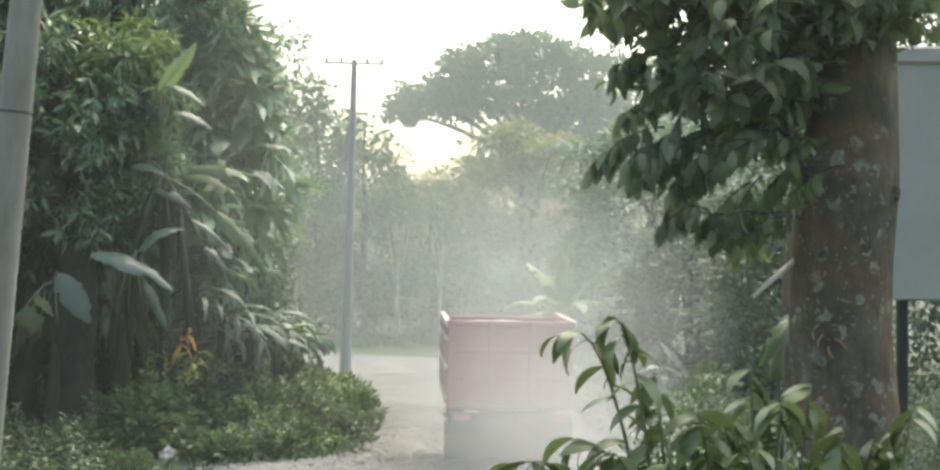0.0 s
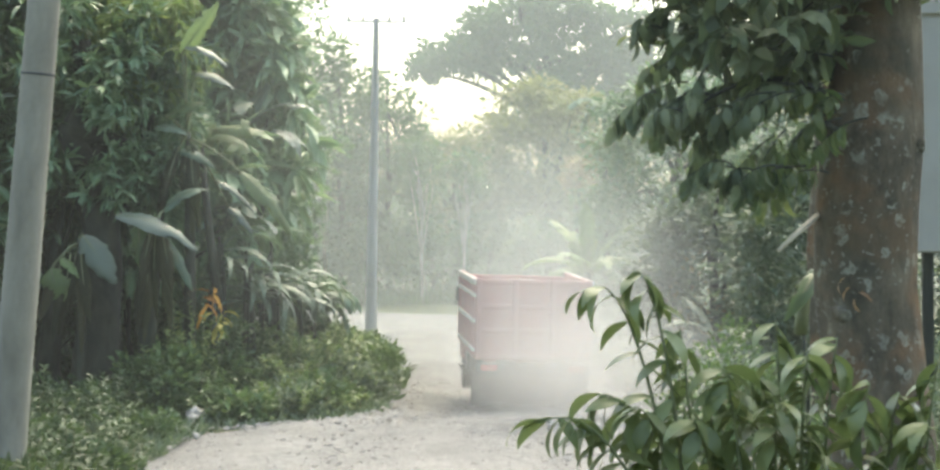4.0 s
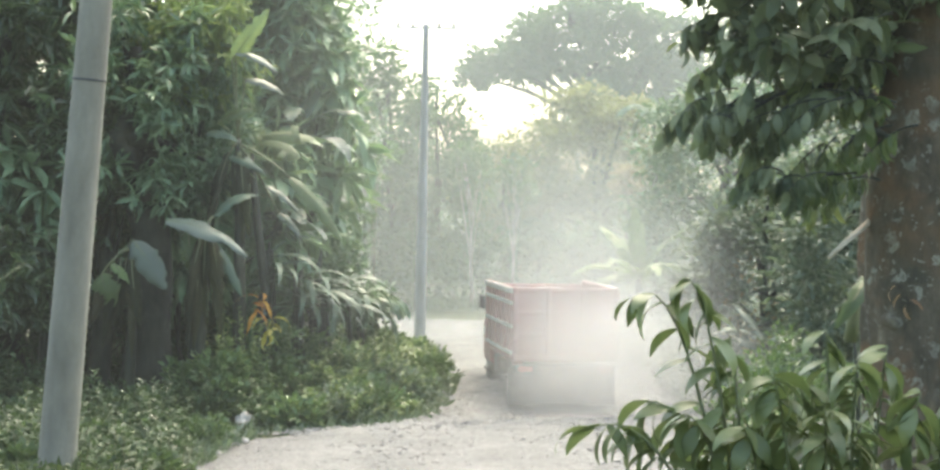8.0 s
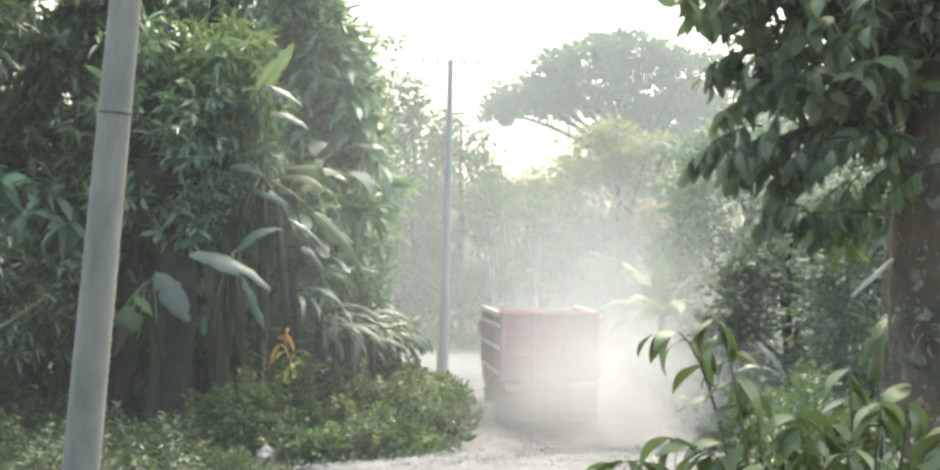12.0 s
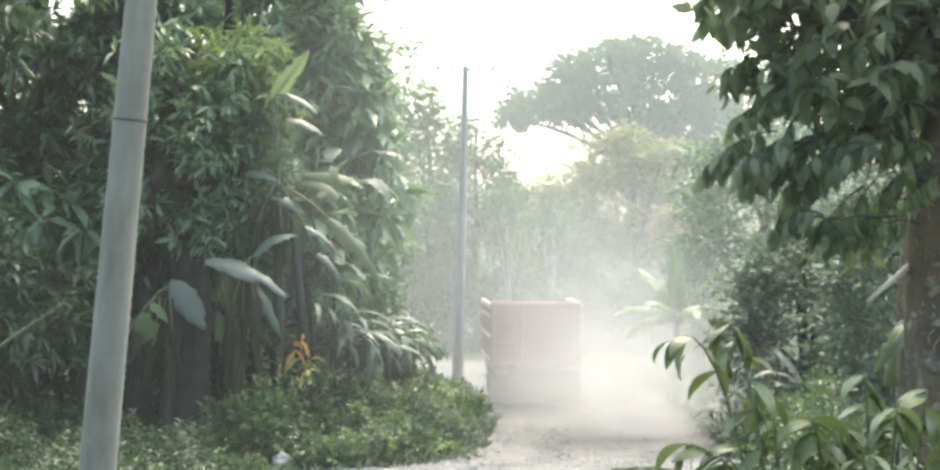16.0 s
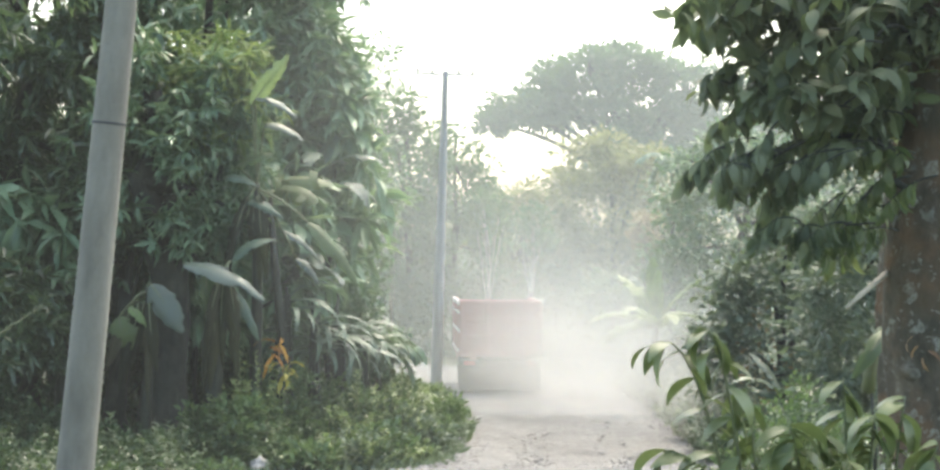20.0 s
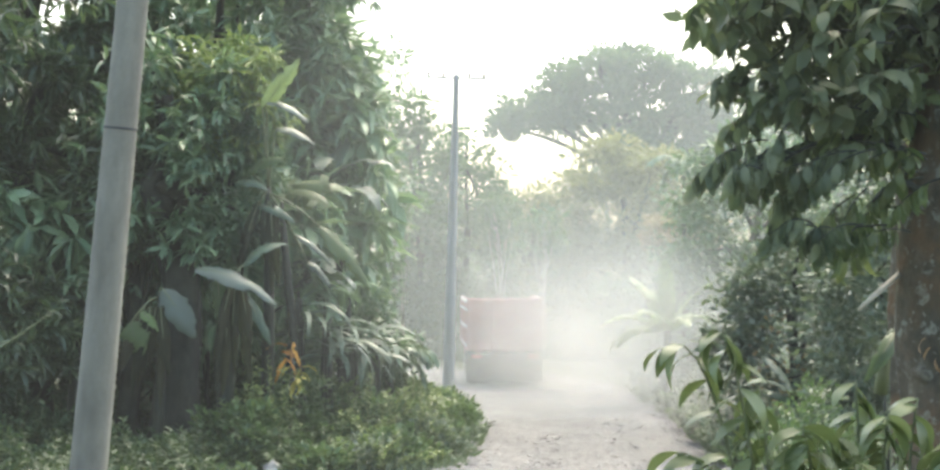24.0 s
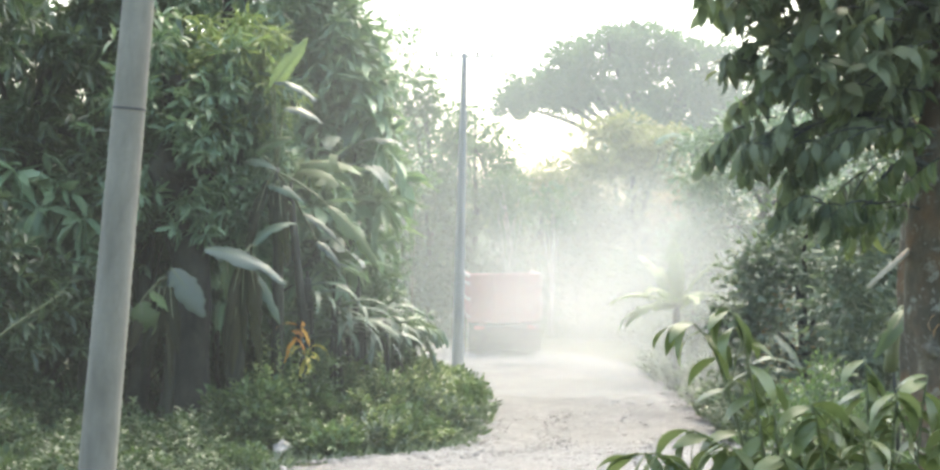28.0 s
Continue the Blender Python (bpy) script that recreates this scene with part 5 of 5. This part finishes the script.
            s = tip + Vector((rng.uniform(0.10, 0.26), rng.uniform(-0.05, 0.15), rng.uniform(0.02, 0.22)))
            spray(limbs[limb], leaves, s, tip, count, rng, 0.03, 0.0045, None, BARK_DARK, dip)
    P, out, _ = clump_cloud(nr, (-0.28, 0.05, 2.62), (0.72, 0.42, 0.62), 90, 0.15, 26, 0.15)
    keep = P[:, 2] > 2.06 + 0.25 * np.clip((-0.55 - P[:, 0]) / 0.3, 0, 1) + 0.35 * np.clip((P[:, 0] + 0.24) / 0.15, 0, 1)
    P, out = P[keep], out[keep]
    n = len(P)
    out[:, 2] -= 0.15
    cr = part("crown", leaf_mass("crown", P, out, 0.105 * (0.75 + 0.5 * nr.random(n)), 0.042 * (0.75 + 0.5 * nr.random(n)), LEAF_NEARJ, nr, roll=0.6), ob)
    cr["kind"] = "stuff"
    # Unseen crown above the view, added to shade the trunk and lower leaves.
    P, out, _ = clump_cloud(nr, (-0.2, 0.3, 4.6), (2.4, 2.0, 1.1), 75, 0.36, 24, 0.2)
    n = len(P)
    part("upper_crown", leaf_mass("upper_crown", P, out, 0.16 * (0.75 + 0.5 * nr.random(n)), 0.048 * (0.75 + 0.5 * nr.random(n)), LEAF_NEARJ, nr), ob)


def sapling():
    """Alternate leaves on arching twigs: each leaf leaves the twig sideways, bends over and hangs by its tip."""
    rng = random.Random(17)
    ob = thing("sapling", pose(0.985, 7.3, 2.47), "leafy sapling with drooping dark olive leaves", "sapling")
    kit = leaf_kit("leaf", 0.155, 0.056, LEAF_SAP)
    wide = leaf_kit("leaf", 0.142, 0.060, LEAF_SAP)
    # twigs: foot x, tip x, tip z, bow, depth, leaves, side to which the leaves lean (180: away from the trunk)
    rows = ((0.62, 0.42, 3.77, 0.30, -0.05, 22, 180), (0.60, 0.27, 3.70, 0.34, 0.02, 14, 185), (0.64, 0.58, 3.58, 0.12, 0.05, 20, 150), (0.58, 0.10, 3.28, 0.22, -0.12, 22, 185), (0.60, 0.30, 3.36, 0.20, 0.0, 18, 175), (0.62, 0.42, 3.33, 0.16, -0.1, 18, 170),
            (0.80, 0.70, 3.40, 0.14, -0.15, 28, None), (0.86, 0.80, 3.38, 0.14, 0.0, 26, None), (0.92, 0.90, 3.54, 0.14, 0.08, 20, None), (0.95, 0.98, 3.44, 0.14, -0.1, 26, None), (1.02, 1.10, 3.48, 0.12, 0.05, 22, None),
            (1.10, 1.18, 3.34, 0.12, -0.12, 22, None), (1.22, 1.30, 3.30, 0.12, 0.02, 20, None), (1.34, 1.42, 3.42, 0.12, -0.05, 18, None), (1.42, 1.55, 3.38, 0.12, 0.05, 18, None), (0.74, 0.60, 3.24, 0.10, -0.15, 22, None),
            (0.98, 0.94, 3.28, 0.10, -0.18, 22, None), (1.28, 1.36, 3.22, 0.10, -0.15, 22, None), (1.55, 1.70, 3.36, 0.10, 0.0, 16, None), (0.70, 0.66, 3.34, 0.10, -0.05, 18, None), (0.88, 0.86, 3.30, 0.10, -0.2, 20, None))
    for fx, tx, tz, bow, dy, count, side in rows:
        pts = bend((fx - 0.95, dy * 0.4, 0.25), (tx - 0.95, dy, tz - (2.42 if side else 2.36)), bow, 10)
        twig = part("twig", mesh("twig", *tube(pts, [0.0085 * (1 - 0.075 * i) for i in range(11)], 6), STEM, True), ob)
        for i in range(count):
            k = min(9.99, 2.4 + 7.6 * (i + 0.6 * rng.random()) / count)
            p = pts[int(k)].lerp(pts[int(k) + 1], k - int(k))
            turn = (rng.choice((180, 0)) if side is None else side if rng.random() < 0.72 else side + 180) + rng.uniform(-50, 50)
            part("leaf", rng.choice(kit if side else wide), twig, m=pose(*p, rng.uniform(-34, 34), rng.uniform(-12, 52), turn))


def sign_board():
    ob = thing("sign_board", pose(3.35, 14.0, 2.25), "plain white board on two posts, toned down for shade", "sign board")
    part("panel", boxes(((1.9, 0.05, 1.5), (0, 0, 2.16), 0.01)), ob, material=BOARD)
    part("cap", boxes(((2.0, 0.11, 0.11), (0, 0, 2.96), 0.015)), ob, "pale cap rail", material=BOARD)
    for x in (-0.97, 0.97):
        part("stile", boxes(((0.06, 0.08, 1.5), (x, 0, 2.15), 0.01)), ob, material=BOARD)
    for x in (-0.6, 0.6):
        part("post", boxes(((0.07, 0.07, 2.6), (x, 0.07, 1.25), 0.01)), ob, "dark timber post", material=BARK_DARK)


near_tree()
sapling()
sign_board()
pale = thing("dead_stump", pose(2.03, 13.6, 2.1), "slim bare trunk behind the lichen tree", "tree")
part("trunk", mesh("trunk", *tube([(0, 0, 0), (-0.02, 0, 0.9), (-0.05, 0, 1.6), (-0.02, 0, 2.2), (0.02, 0, 3.2)], [0.085, 0.075, 0.065, 0.045, 0.03], 14, 0.12, 8), BARK_NEAR, True), pale)
stick = thing("broken_branch", pose(1.11, 8.45, 3.90, 0, 0, 0), "bleached broken branch stub on the near trunk", "branch")
part("branch", mesh("branch", *tube([(0.17, 0.22, 0.09), (0.03, 0, 0.0), (-0.03, -0.03, -0.05)], [0.013, 0.011, 0.008], 8, 0.3, 1), DRYWOOD, True), stick)
bare = thing("bare_branch", pose(-8.6, 36.0, 0.3), "bare dry branch leaning in the thicket", "branch")
part("branch", mesh("branch", *tube([(-2.0, 0.3, 1.2), (-0.9, 0.1, 2.1), (0.1, 0, 2.75)], [0.030, 0.024, 0.010], 8, 0.3, 1), STEM, True), bare)
for i, (hx, hy, hr, hh, mt) in enumerate([(1.24, 12.2, 0.30, 1.15, LEAF_FRESH), (1.55, 12.4, 0.32, 0.95, LEAF_FRESH), (1.95, 11.2, 0.4, 0.7, LEAF_THICKET), (2.5, 12.5, 0.4, 0.8, LEAF_THICKET), (3.1, 12.8, 0.4, 0.7, LEAF_THICKET), (1.1, 13.0, 0.35, 0.6, LEAF_THICKET)]):
    herb(hx, hy, hr, hh, 0.033, "light green bush under the lichen tree", 300 + i, mt, 3200)


broad_plant((1.30, 9.7), (1.31, 9.5, 3.56), 0.012, [
    ((0.05, -0.1, 0.16), (-0.10, -0.25, -0.03), 0.075, 0.03, (0.3, -0.8, 0.5), LEAF_FRONDS)], "young broad-leaved shoot growing beside the lichen trunk", 16)
for px, pz, tn, ln, tip in ((1.345, 3.735, 205, 0.085, 20), (1.365, 3.70, 170, 0.07, 35), (1.40, 3.685, -50, 0.075, 10), (1.385, 3.655, -120, 0.06, 45)):
    strip = thing("bark_strip", pose(px, 8.52, pz, 40, tip, tn), "curled strip of orange bark peeling off the trunk", "bark", "peeling bark")
    part("strip", mesh("strip", *blade(ln, 0.020, radians(95), 0.2, 7, 0.4, random.Random(int(pz * 1000))), LEAF_DRYBARK, True), strip)


# ---- small things on the bank ----
def rock(x, y, r, seed):
    bm = bmesh.new()
    bmesh.ops.create_icosphere(bm, subdivisions=2, radius=r)
    for v in bm.verts:
        v.co *= 1 + 0.5 * noise.noise(v.co * 6 + Vector((seed, 0, 0)))
        v.co.z *= 0.8
    me = bpy.data.meshes.new("rock")
    bm.to_mesh(me)
    bm.free()
    me.materials.append(STONE)
    ob = new("rock", me)
    ob.matrix_basis = pose(x, y, terrain(x, y) + r * 0.5)
    tagged(ob, "white limestone rock at the grass edge", "rock")


rock(-5.35, 39.2, 0.21, 1)
rock(-5.0, 36.6, 0.07, 2)
dry = thing("dry_plant", pose(-5.42, 42.4, 0.0), "banana sucker with dry orange and yellow leaves", "banana plant")
part("stem", mesh("stem", *tube([(0, 0, 0), (0.02, 0, 1.0), (0, 0, 2.2)], [0.08, 0.07, 0.04], 9, 0.1, 1), PSEUDO, True), dry)
rng = random.Random(9)
for i in range(20):
    mt = LEAF_DRY if i < 8 else LEAF_YELLOW if i < 17 else LEAF_BROADS
    low = 0.0 if i < 8 else 0.45
    part("leaf", mesh("leaf", *blade(rng.uniform(0.3, 0.6), rng.uniform(0.08, 0.15), radians(rng.uniform(50, 160)), 0.25, 9, 0.6, rng, True), mt, True), dry,
         m=pose(rng.uniform(-0.12, 0.12) + low * 0.35, -0.4 + rng.uniform(-0.1, 0.1), 2.25 - low - rng.uniform(0, 0.35), rng.uniform(-60, 60), rng.uniform(-50, 75), rng.uniform(-180, 180)))


# ---- the truck ----
def ring(r, y0, y1, sides=24):
    return tube([(y0, 0, 0), (y0 + 0.03, 0, 0), (y1 - 0.03, 0, 0), (y1, 0, 0)], [r * 0.9, r, r, r * 0.9], sides)


def dump_truck():
    ob = thing("dump_truck", pose(0.67, 38, 0.07), "dusty red dump truck driving away in its own dust", "truck")
    bed = part("bed", boxes(((2.16, 4.3, 0.12), (0, 2.2, 1.06), 0.02), ((2.1, 0.08, 1.36), (0, 4.3, 1.75), 0.02)), ob, "red steel tipper bed", material=RED)
    for sx in (-1.06, 1.06):
        part("side_wall", boxes(((0.06, 4.3, 1.42), (sx, 2.2, 1.80), 0.015)), bed, material=RED)
        for z, w in ((2.45, 0.12), (2.2, 0.08), (1.72, 0.08), (1.18, 0.08)):
            part("white_rail", boxes(((0.05, 4.3, w), (sx * 1.045, 2.2, z), 0.01)), bed, "white painted side rail", material=WHITE)
        for k in range(6):
            part("rib", boxes(((0.06, 0.08, 1.36), (sx * 1.04, 0.2 + 0.8 * k, 1.78), 0.01)), bed, material=RED)
    gate = part("tailgate", boxes(((2.16, 0.06, 1.48), (0, 0.03, 1.77), 0.015)), ob, "red tailgate under pale dust", material=RED)
    for x in (-1.03, -0.35, 0.35, 1.03):
        part("gate_post", boxes(((0.1, 0.06, 1.5), (x, -0.03, 1.77), 0.012)), gate, material=RED)
    for z in (1.07, 1.55, 2.0, 2.46):
        part("gate_rail", boxes(((2.16, 0.045, 0.09), (0, -0.025, z), 0.012)), gate, material=RED)
    vs, fs = [], []
    for i in range(13):
        for j in range(9):
            vs.append((-1.02 + 2.04 * i / 12, 0.1 + 4.1 * j / 8, 2.32 + 0.10 * math.sin(math.pi * i / 12) * math.sin(math.pi * (j + 1) / 10) + 0.03 * noise.noise((i * 0.7, j * 0.7, 2))))
    for i in range(12):
        for j in range(8):
            b = i * 9 + j
            fs.append((b, b + 9, b + 10, b + 1))
    part("load_cover", mesh("load_cover", vs, fs, TARP, True), ob, "pale grey cover over the load")
    part("chassis", boxes(((0.12, 6.0, 0.2), (-0.4, 3.2, 0.85), 0.02), ((0.12, 6.0, 0.2), (0.4, 3.2, 0.85), 0.02), ((0.9, 0.12, 0.16), (0, 0.4, 0.85), 0.02), ((0.9, 0.12, 0.16), (0, 3, 0.85), 0.02), ((0.5, 0.5, 0.4), (0, 1.3, 0.5), 0.08)), ob, "dusty steel chassis", material=CHASSIS)
    part("rear_bumper", boxes(((2.1, 0.1, 0.2), (0, 0.02, 0.84), 0.02)), ob, "dusty rear bumper", material=CHASSIS)
    for sx in (-0.78, 0.78):
        part("mud_flap", boxes(((0.66, 0.03, 0.68), (sx, 0.45, 0.43), 0.008)), ob, "grey rubber mud flap", material=RUBBER)
        part("tail_lamp", boxes(((0.3, 0.06, 0.11), (sx * 1.05, -0.05, 0.86), 0.015)), ob, "red tail lamp", material=LAMPRED)
        part("fuel_box", boxes(((0.3, 0.8, 0.42), (sx * 1.1, 3.3, 0.72), 0.04)), ob, material=CHASSIS)
    part("underside_shield", boxes(((1.0, 0.04, 0.72), (0, 0.5, 0.48), 0.01)), ob, material=CHASSIS)
    cab = part("cab", boxes(((1.9, 1.55, 1.0), (0, 5.35, 1.1), 0.08), ((1.84, 1.35, 0.75), (0, 5.25, 1.92), 0.1)), ob, "red cab with white band", material=RED)
    part("rear_window", boxes(((1.3, 0.03, 0.45), (0, 4.57, 2.0), 0.01)), cab, material=GLASS)
    part("windscreen", boxes(((1.6, 0.03, 0.55), (0, 5.93, 1.95), 0.01)), cab, material=GLASS)
    for sx in (-1, 1):
        part("side_window", boxes(((0.03, 0.8, 0.45), (sx * 0.92, 5.25, 1.98), 0.01)), cab, material=GLASS)
        part("white_band", boxes(((0.02, 1.5, 0.16), (sx * 0.955, 5.35, 1.3), 0.004)), cab, "white stripe", material=WHITE)
        part("door", boxes(((0.02, 0.9, 0.72), (sx * 0.96, 5.25, 1.02), 0.005)), cab, material=RED)
        part("mirror", boxes(((0.14, 0.05, 0.3), (sx * 1.0, 6.0, 1.95), 0.02)), cab, material=CHASSIS)
        part("step", boxes(((0.25, 0.5, 0.06), (sx * 0.9, 5.1, 0.5), 0.01)), cab, material=CHASSIS)
    wheels = []
    for x, y in ((-0.86, 1.25), (-0.58, 1.25), (0.58, 1.25), (0.86, 1.25), (-0.82, 5.3), (0.82, 5.3)):
        w = new("wheel")
        w.parent = ob
        w.matrix_basis = pose(x, y, 0.42)
        part("tyre", mesh("tyre", *ring(0.42, -0.12, 0.12), RUBBER, True), w, "dusty black tyre")
        part("rim", mesh("rim", *ring(0.24, -0.125, 0.125, 16), CHASSIS, True), w, "dusty steel rim")
        for k in range(6):
            a = k * math.pi / 3
            part("wheel_nut", mesh("wheel_nut", *tube([(-0.15, 0.13 * math.cos(a), 0.13 * math.sin(a)), (0.15, 0.13 * math.cos(a), 0.13 * math.sin(a))], [0.016, 0.016], 6), STEEL), w)
        wheels.append((w, x, y))
    return ob, wheels


truck, wheels = dump_truck()


# ---- dust ----
def dust(label, size, material, m):
    """A drifting cloud of airborne dust in three bowed layers, thin at its rim."""
    sx, sz = size
    n = 10
    vs, fs = [], []
    for k, (gap, big) in enumerate(((-0.9, 0.86), (-0.45, 1.0), (0.0, 0.93))):
        b = len(vs)
        vs += [(big * sx * (i / n - 0.5), gap + 0.10 * sx * ((i / n - 0.5) ** 2 + (j / n - 0.5) ** 2), big * sz * (j / n - 0.5)) for j in range(n + 1) for i in range(n + 1)]
        fs += [(b + j * (n + 1) + i, b + j * (n + 1) + i + 1, b + (j + 1) * (n + 1) + i + 1, b + (j + 1) * (n + 1) + i) for j in range(n) for i in range(n)]
    ob = new("dust_cloud", mesh("dust_cloud", vs, fs, material, True))
    ob.matrix_basis = m
    return tagged(ob, label, "dust", "dust clouds", "stuff")


# Sheets nearer than the truck imitate glare on dark tones; farther ones are dust.
for hy, hw, hh, hm in ((7.72, 16, 11, GLARE_NEAR), (31, 46, 16, HAZE_AIR), (36.5, 50, 15, HAZE_NEAR), (48.5, 56, 15, HAZE_NEAR), (52.5, 60, 15, HAZE), (63.5, 70, 17, HAZE), (77, 90, 19, HAZE_FAR), (84.5, 100, 20, HAZE_FAR), (91, 108, 40, HAZE_FAR), (93, 110, 40, HAZE)):
    n = 8
    vs = [(hw * (i / n - 0.5), hy + 0.4 * math.sin(i * 1.3), hh * j / n - 0.1) for j in range(n + 1) for i in range(n + 1)]
    fs = [(j * (n + 1) + i, j * (n + 1) + i + 1, (j + 1) * (n + 1) + i + 1, (j + 1) * (n + 1) + i) for j in range(n) for i in range(n)]
    tagged(new("haze", mesh("haze", vs, fs, hm, True)), "thin pale haze sheet, dust far off and glare near by", "haze", kind="stuff")

TRUCK_ROWS = [  # seconds, x, y, lean, heading
    (0, 0.67, 37.8, 1.0, 2), (2, 0.65, 39.0, 2.0, 3), (3, 0.64, 39.9, 2.4, 4), (4.5, 0.66, 41.8, 2.0, 5), (7, 0.50, 44.4, 1.5, 8), (9, 0.30, 45.6, 1.0, 8.5), (11, -0.12, 46.6, 0.6, 7.5), (12, -0.38, 47.9, 0.4, 7),
    (14, -0.76, 50.0, 0.2, 6), (16, -1.10, 52.6, 0.3, 5), (18, -1.37, 55.6, 0.2, 5), (21, -1.72, 60.1, 0.4, 4.5), (24, -1.95, 63.6, 0.2, 5), (26, -2.2, 66.4, 0.0, 5), (27, -2.27, 67.2, 0.1, 5), (28, -2.35, 67.9, 0.0, 5)]
TRAIL = dust("thick dust rolling behind the truck", (6.5, 3.8), PUFF, pose(0.8, 36.8, 1.6))
VEILS = dust("thin dust veil over the truck", (7.5, 7), VEIL, pose(1.2, 37, 3.4))
DRIFTS = [  # label, size, material, rows of seconds, x, y, z
    ("low dust lying over the road", (8, 2.8), PUFF, [(0, 2.2, 36.0, 0.5), (9, 2.4, 43.2, 0.8), (17, 1.9, 46.0, 0.9), (28, 2.2, 50.0, 0.6)]),
    ("low dust spreading across the wheel tracks", (7, 2.4), PUFF, [(0, 2.0, 35.2, -0.9), (9, 0.6, 42.4, 0.2), (16, 0.0, 48.0, 0.6), (21, 0.4, 53, 0.8), (28, 0.2, 58, 0.7)]),
    ("dust boiling up beside the truck", (5, 3.8), PUFF, [(0, 2.6, 35.6, 0.2), (9, 2.2, 43.9, 1.0), (17, 1.4, 49.8, 1.2), (28, 0.8, 62, 1.6)]),
    ("rolling dust behind the tailgate", (4.4, 3.4), PUFF, [(0, 1.4, 35.0, -0.6), (8, 1.1, 43.2, 0.9), (16, 0.5, 49.4, 0.9), (21, 0.3, 58.3, 0.9), (28, 0.2, 66, 1.2)]),
    ("thin dust settling over the tailgate", (4.8, 4.4), VEIL_GATE, [(0, 0.9, 34.6, 1.4), (4, 0.9, 38.4, 1.5), (8, 0.7, 41.6, 1.6), (16, -0.7, 47.6, 1.7), (21, -1.2, 56.6, 2.0), (28, -1.6, 64.6, 2.4)]),
    ("tall dust plume over the road", (7.5, 5.5), VEIL, [(0, 1.4, 36.2, 2.8), (9, 1.0, 43.6, 2.2), (18, 1.0, 52, 2.2), (28, 1.6, 56, 3.2)]),
    ("dust plume drifting into the thicket", (6.5, 5.6), PUFF, [(0, 3.0, 34, -2.6), (12, 2.6, 44.5, -0.4), (20, 2.0, 50.5, 1.2), (28, 2.6, 52.0, 2.7)]),
    ("second plume rising over the verge", (6, 6), PUFF, [(0, 1.0, 34.5, -3), (16, 0.8, 48.6, -0.6), (22, 1.0, 55, 1.6), (28, 1.4, 57, 3.2)]),
    ("pale dust over the far verge", (6, 5), VEIL, [(0, 3.6, 55, 1.4), (9, 3.6, 56, 2.0), (18, 3.4, 58, 2.0), (28, 3.0, 62, 2.4)]),
    # Added veil of painted sky glare before the wood edge.
    ("faint veil standing in for sky glare along the wood edge", (8.5, 14), WOODVEIL, [(0, -3.6, 41.4, 5.2), (14, -3.7, 41.4, 5.4), (28, -3.8, 41.4, 5.6)]),
    ("dust hanging under the golden tree", (12, 8), VEIL, [(0, 1.2, 78, 3.6), (14, 1.6, 78.2, 3.6), (28, 2.0, 78.4, 4.2)]),
]
PUFFS = [(dust(lb, sz, mt, pose(*rows[0][1:])), rows) for lb, sz, mt, rows in DRIFTS]


# ---- what moves ----
def truck_at(t):
    for a, b in zip(TRUCK_ROWS, TRUCK_ROWS[1:]):
        if a[0] <= t <= b[0]:
            f = (t - a[0]) / (b[0] - a[0])
            return [p + (q - p) * f for p, q in zip(a, b)]


def motions():
    steps = [0.5 * k for k in range(57)]
    at = [truck_at(t) for t in steps]
    jolt = [0.010 * noise.noise((t * 2.1, 0.5, 0.5)) for t in steps]
    walk(truck, [(r[0], pose(r[1], r[2], terrain(r[1], r[2] + 0.6) + 0.05 + j, 0, r[3] + 25 * j, r[4])) for r, j in zip(at, jolt)])
    rolled, spin = 0.0, []
    for i, r in enumerate(at):
        if i:
            rolled += math.hypot(r[1] - at[i - 1][1], r[2] - at[i - 1][2])
        spin.append(-math.degrees(rolled / 0.42))
    for w, x, y in wheels:
        walk(w, [(t, pose(x, y, 0.42, s, 0, 0)) for t, s in zip(steps, spin)])
    walk(TRAIL, [(r[0], pose(r[1] + 0.8, r[2] - 2.0, 0.9, 0, 0, 0)) for r in at[::4]])
    walk(VEILS, [(r[0], pose(r[1] + 0.6, r[2] - 2.8, 2.6, 0, 0, 0)) for r in at[::4]])
    for ob, rows in PUFFS:
        walk(ob, [(t, pose(x, y, z, 0, 0, 0)) for t, x, y, z in rows])


motions()
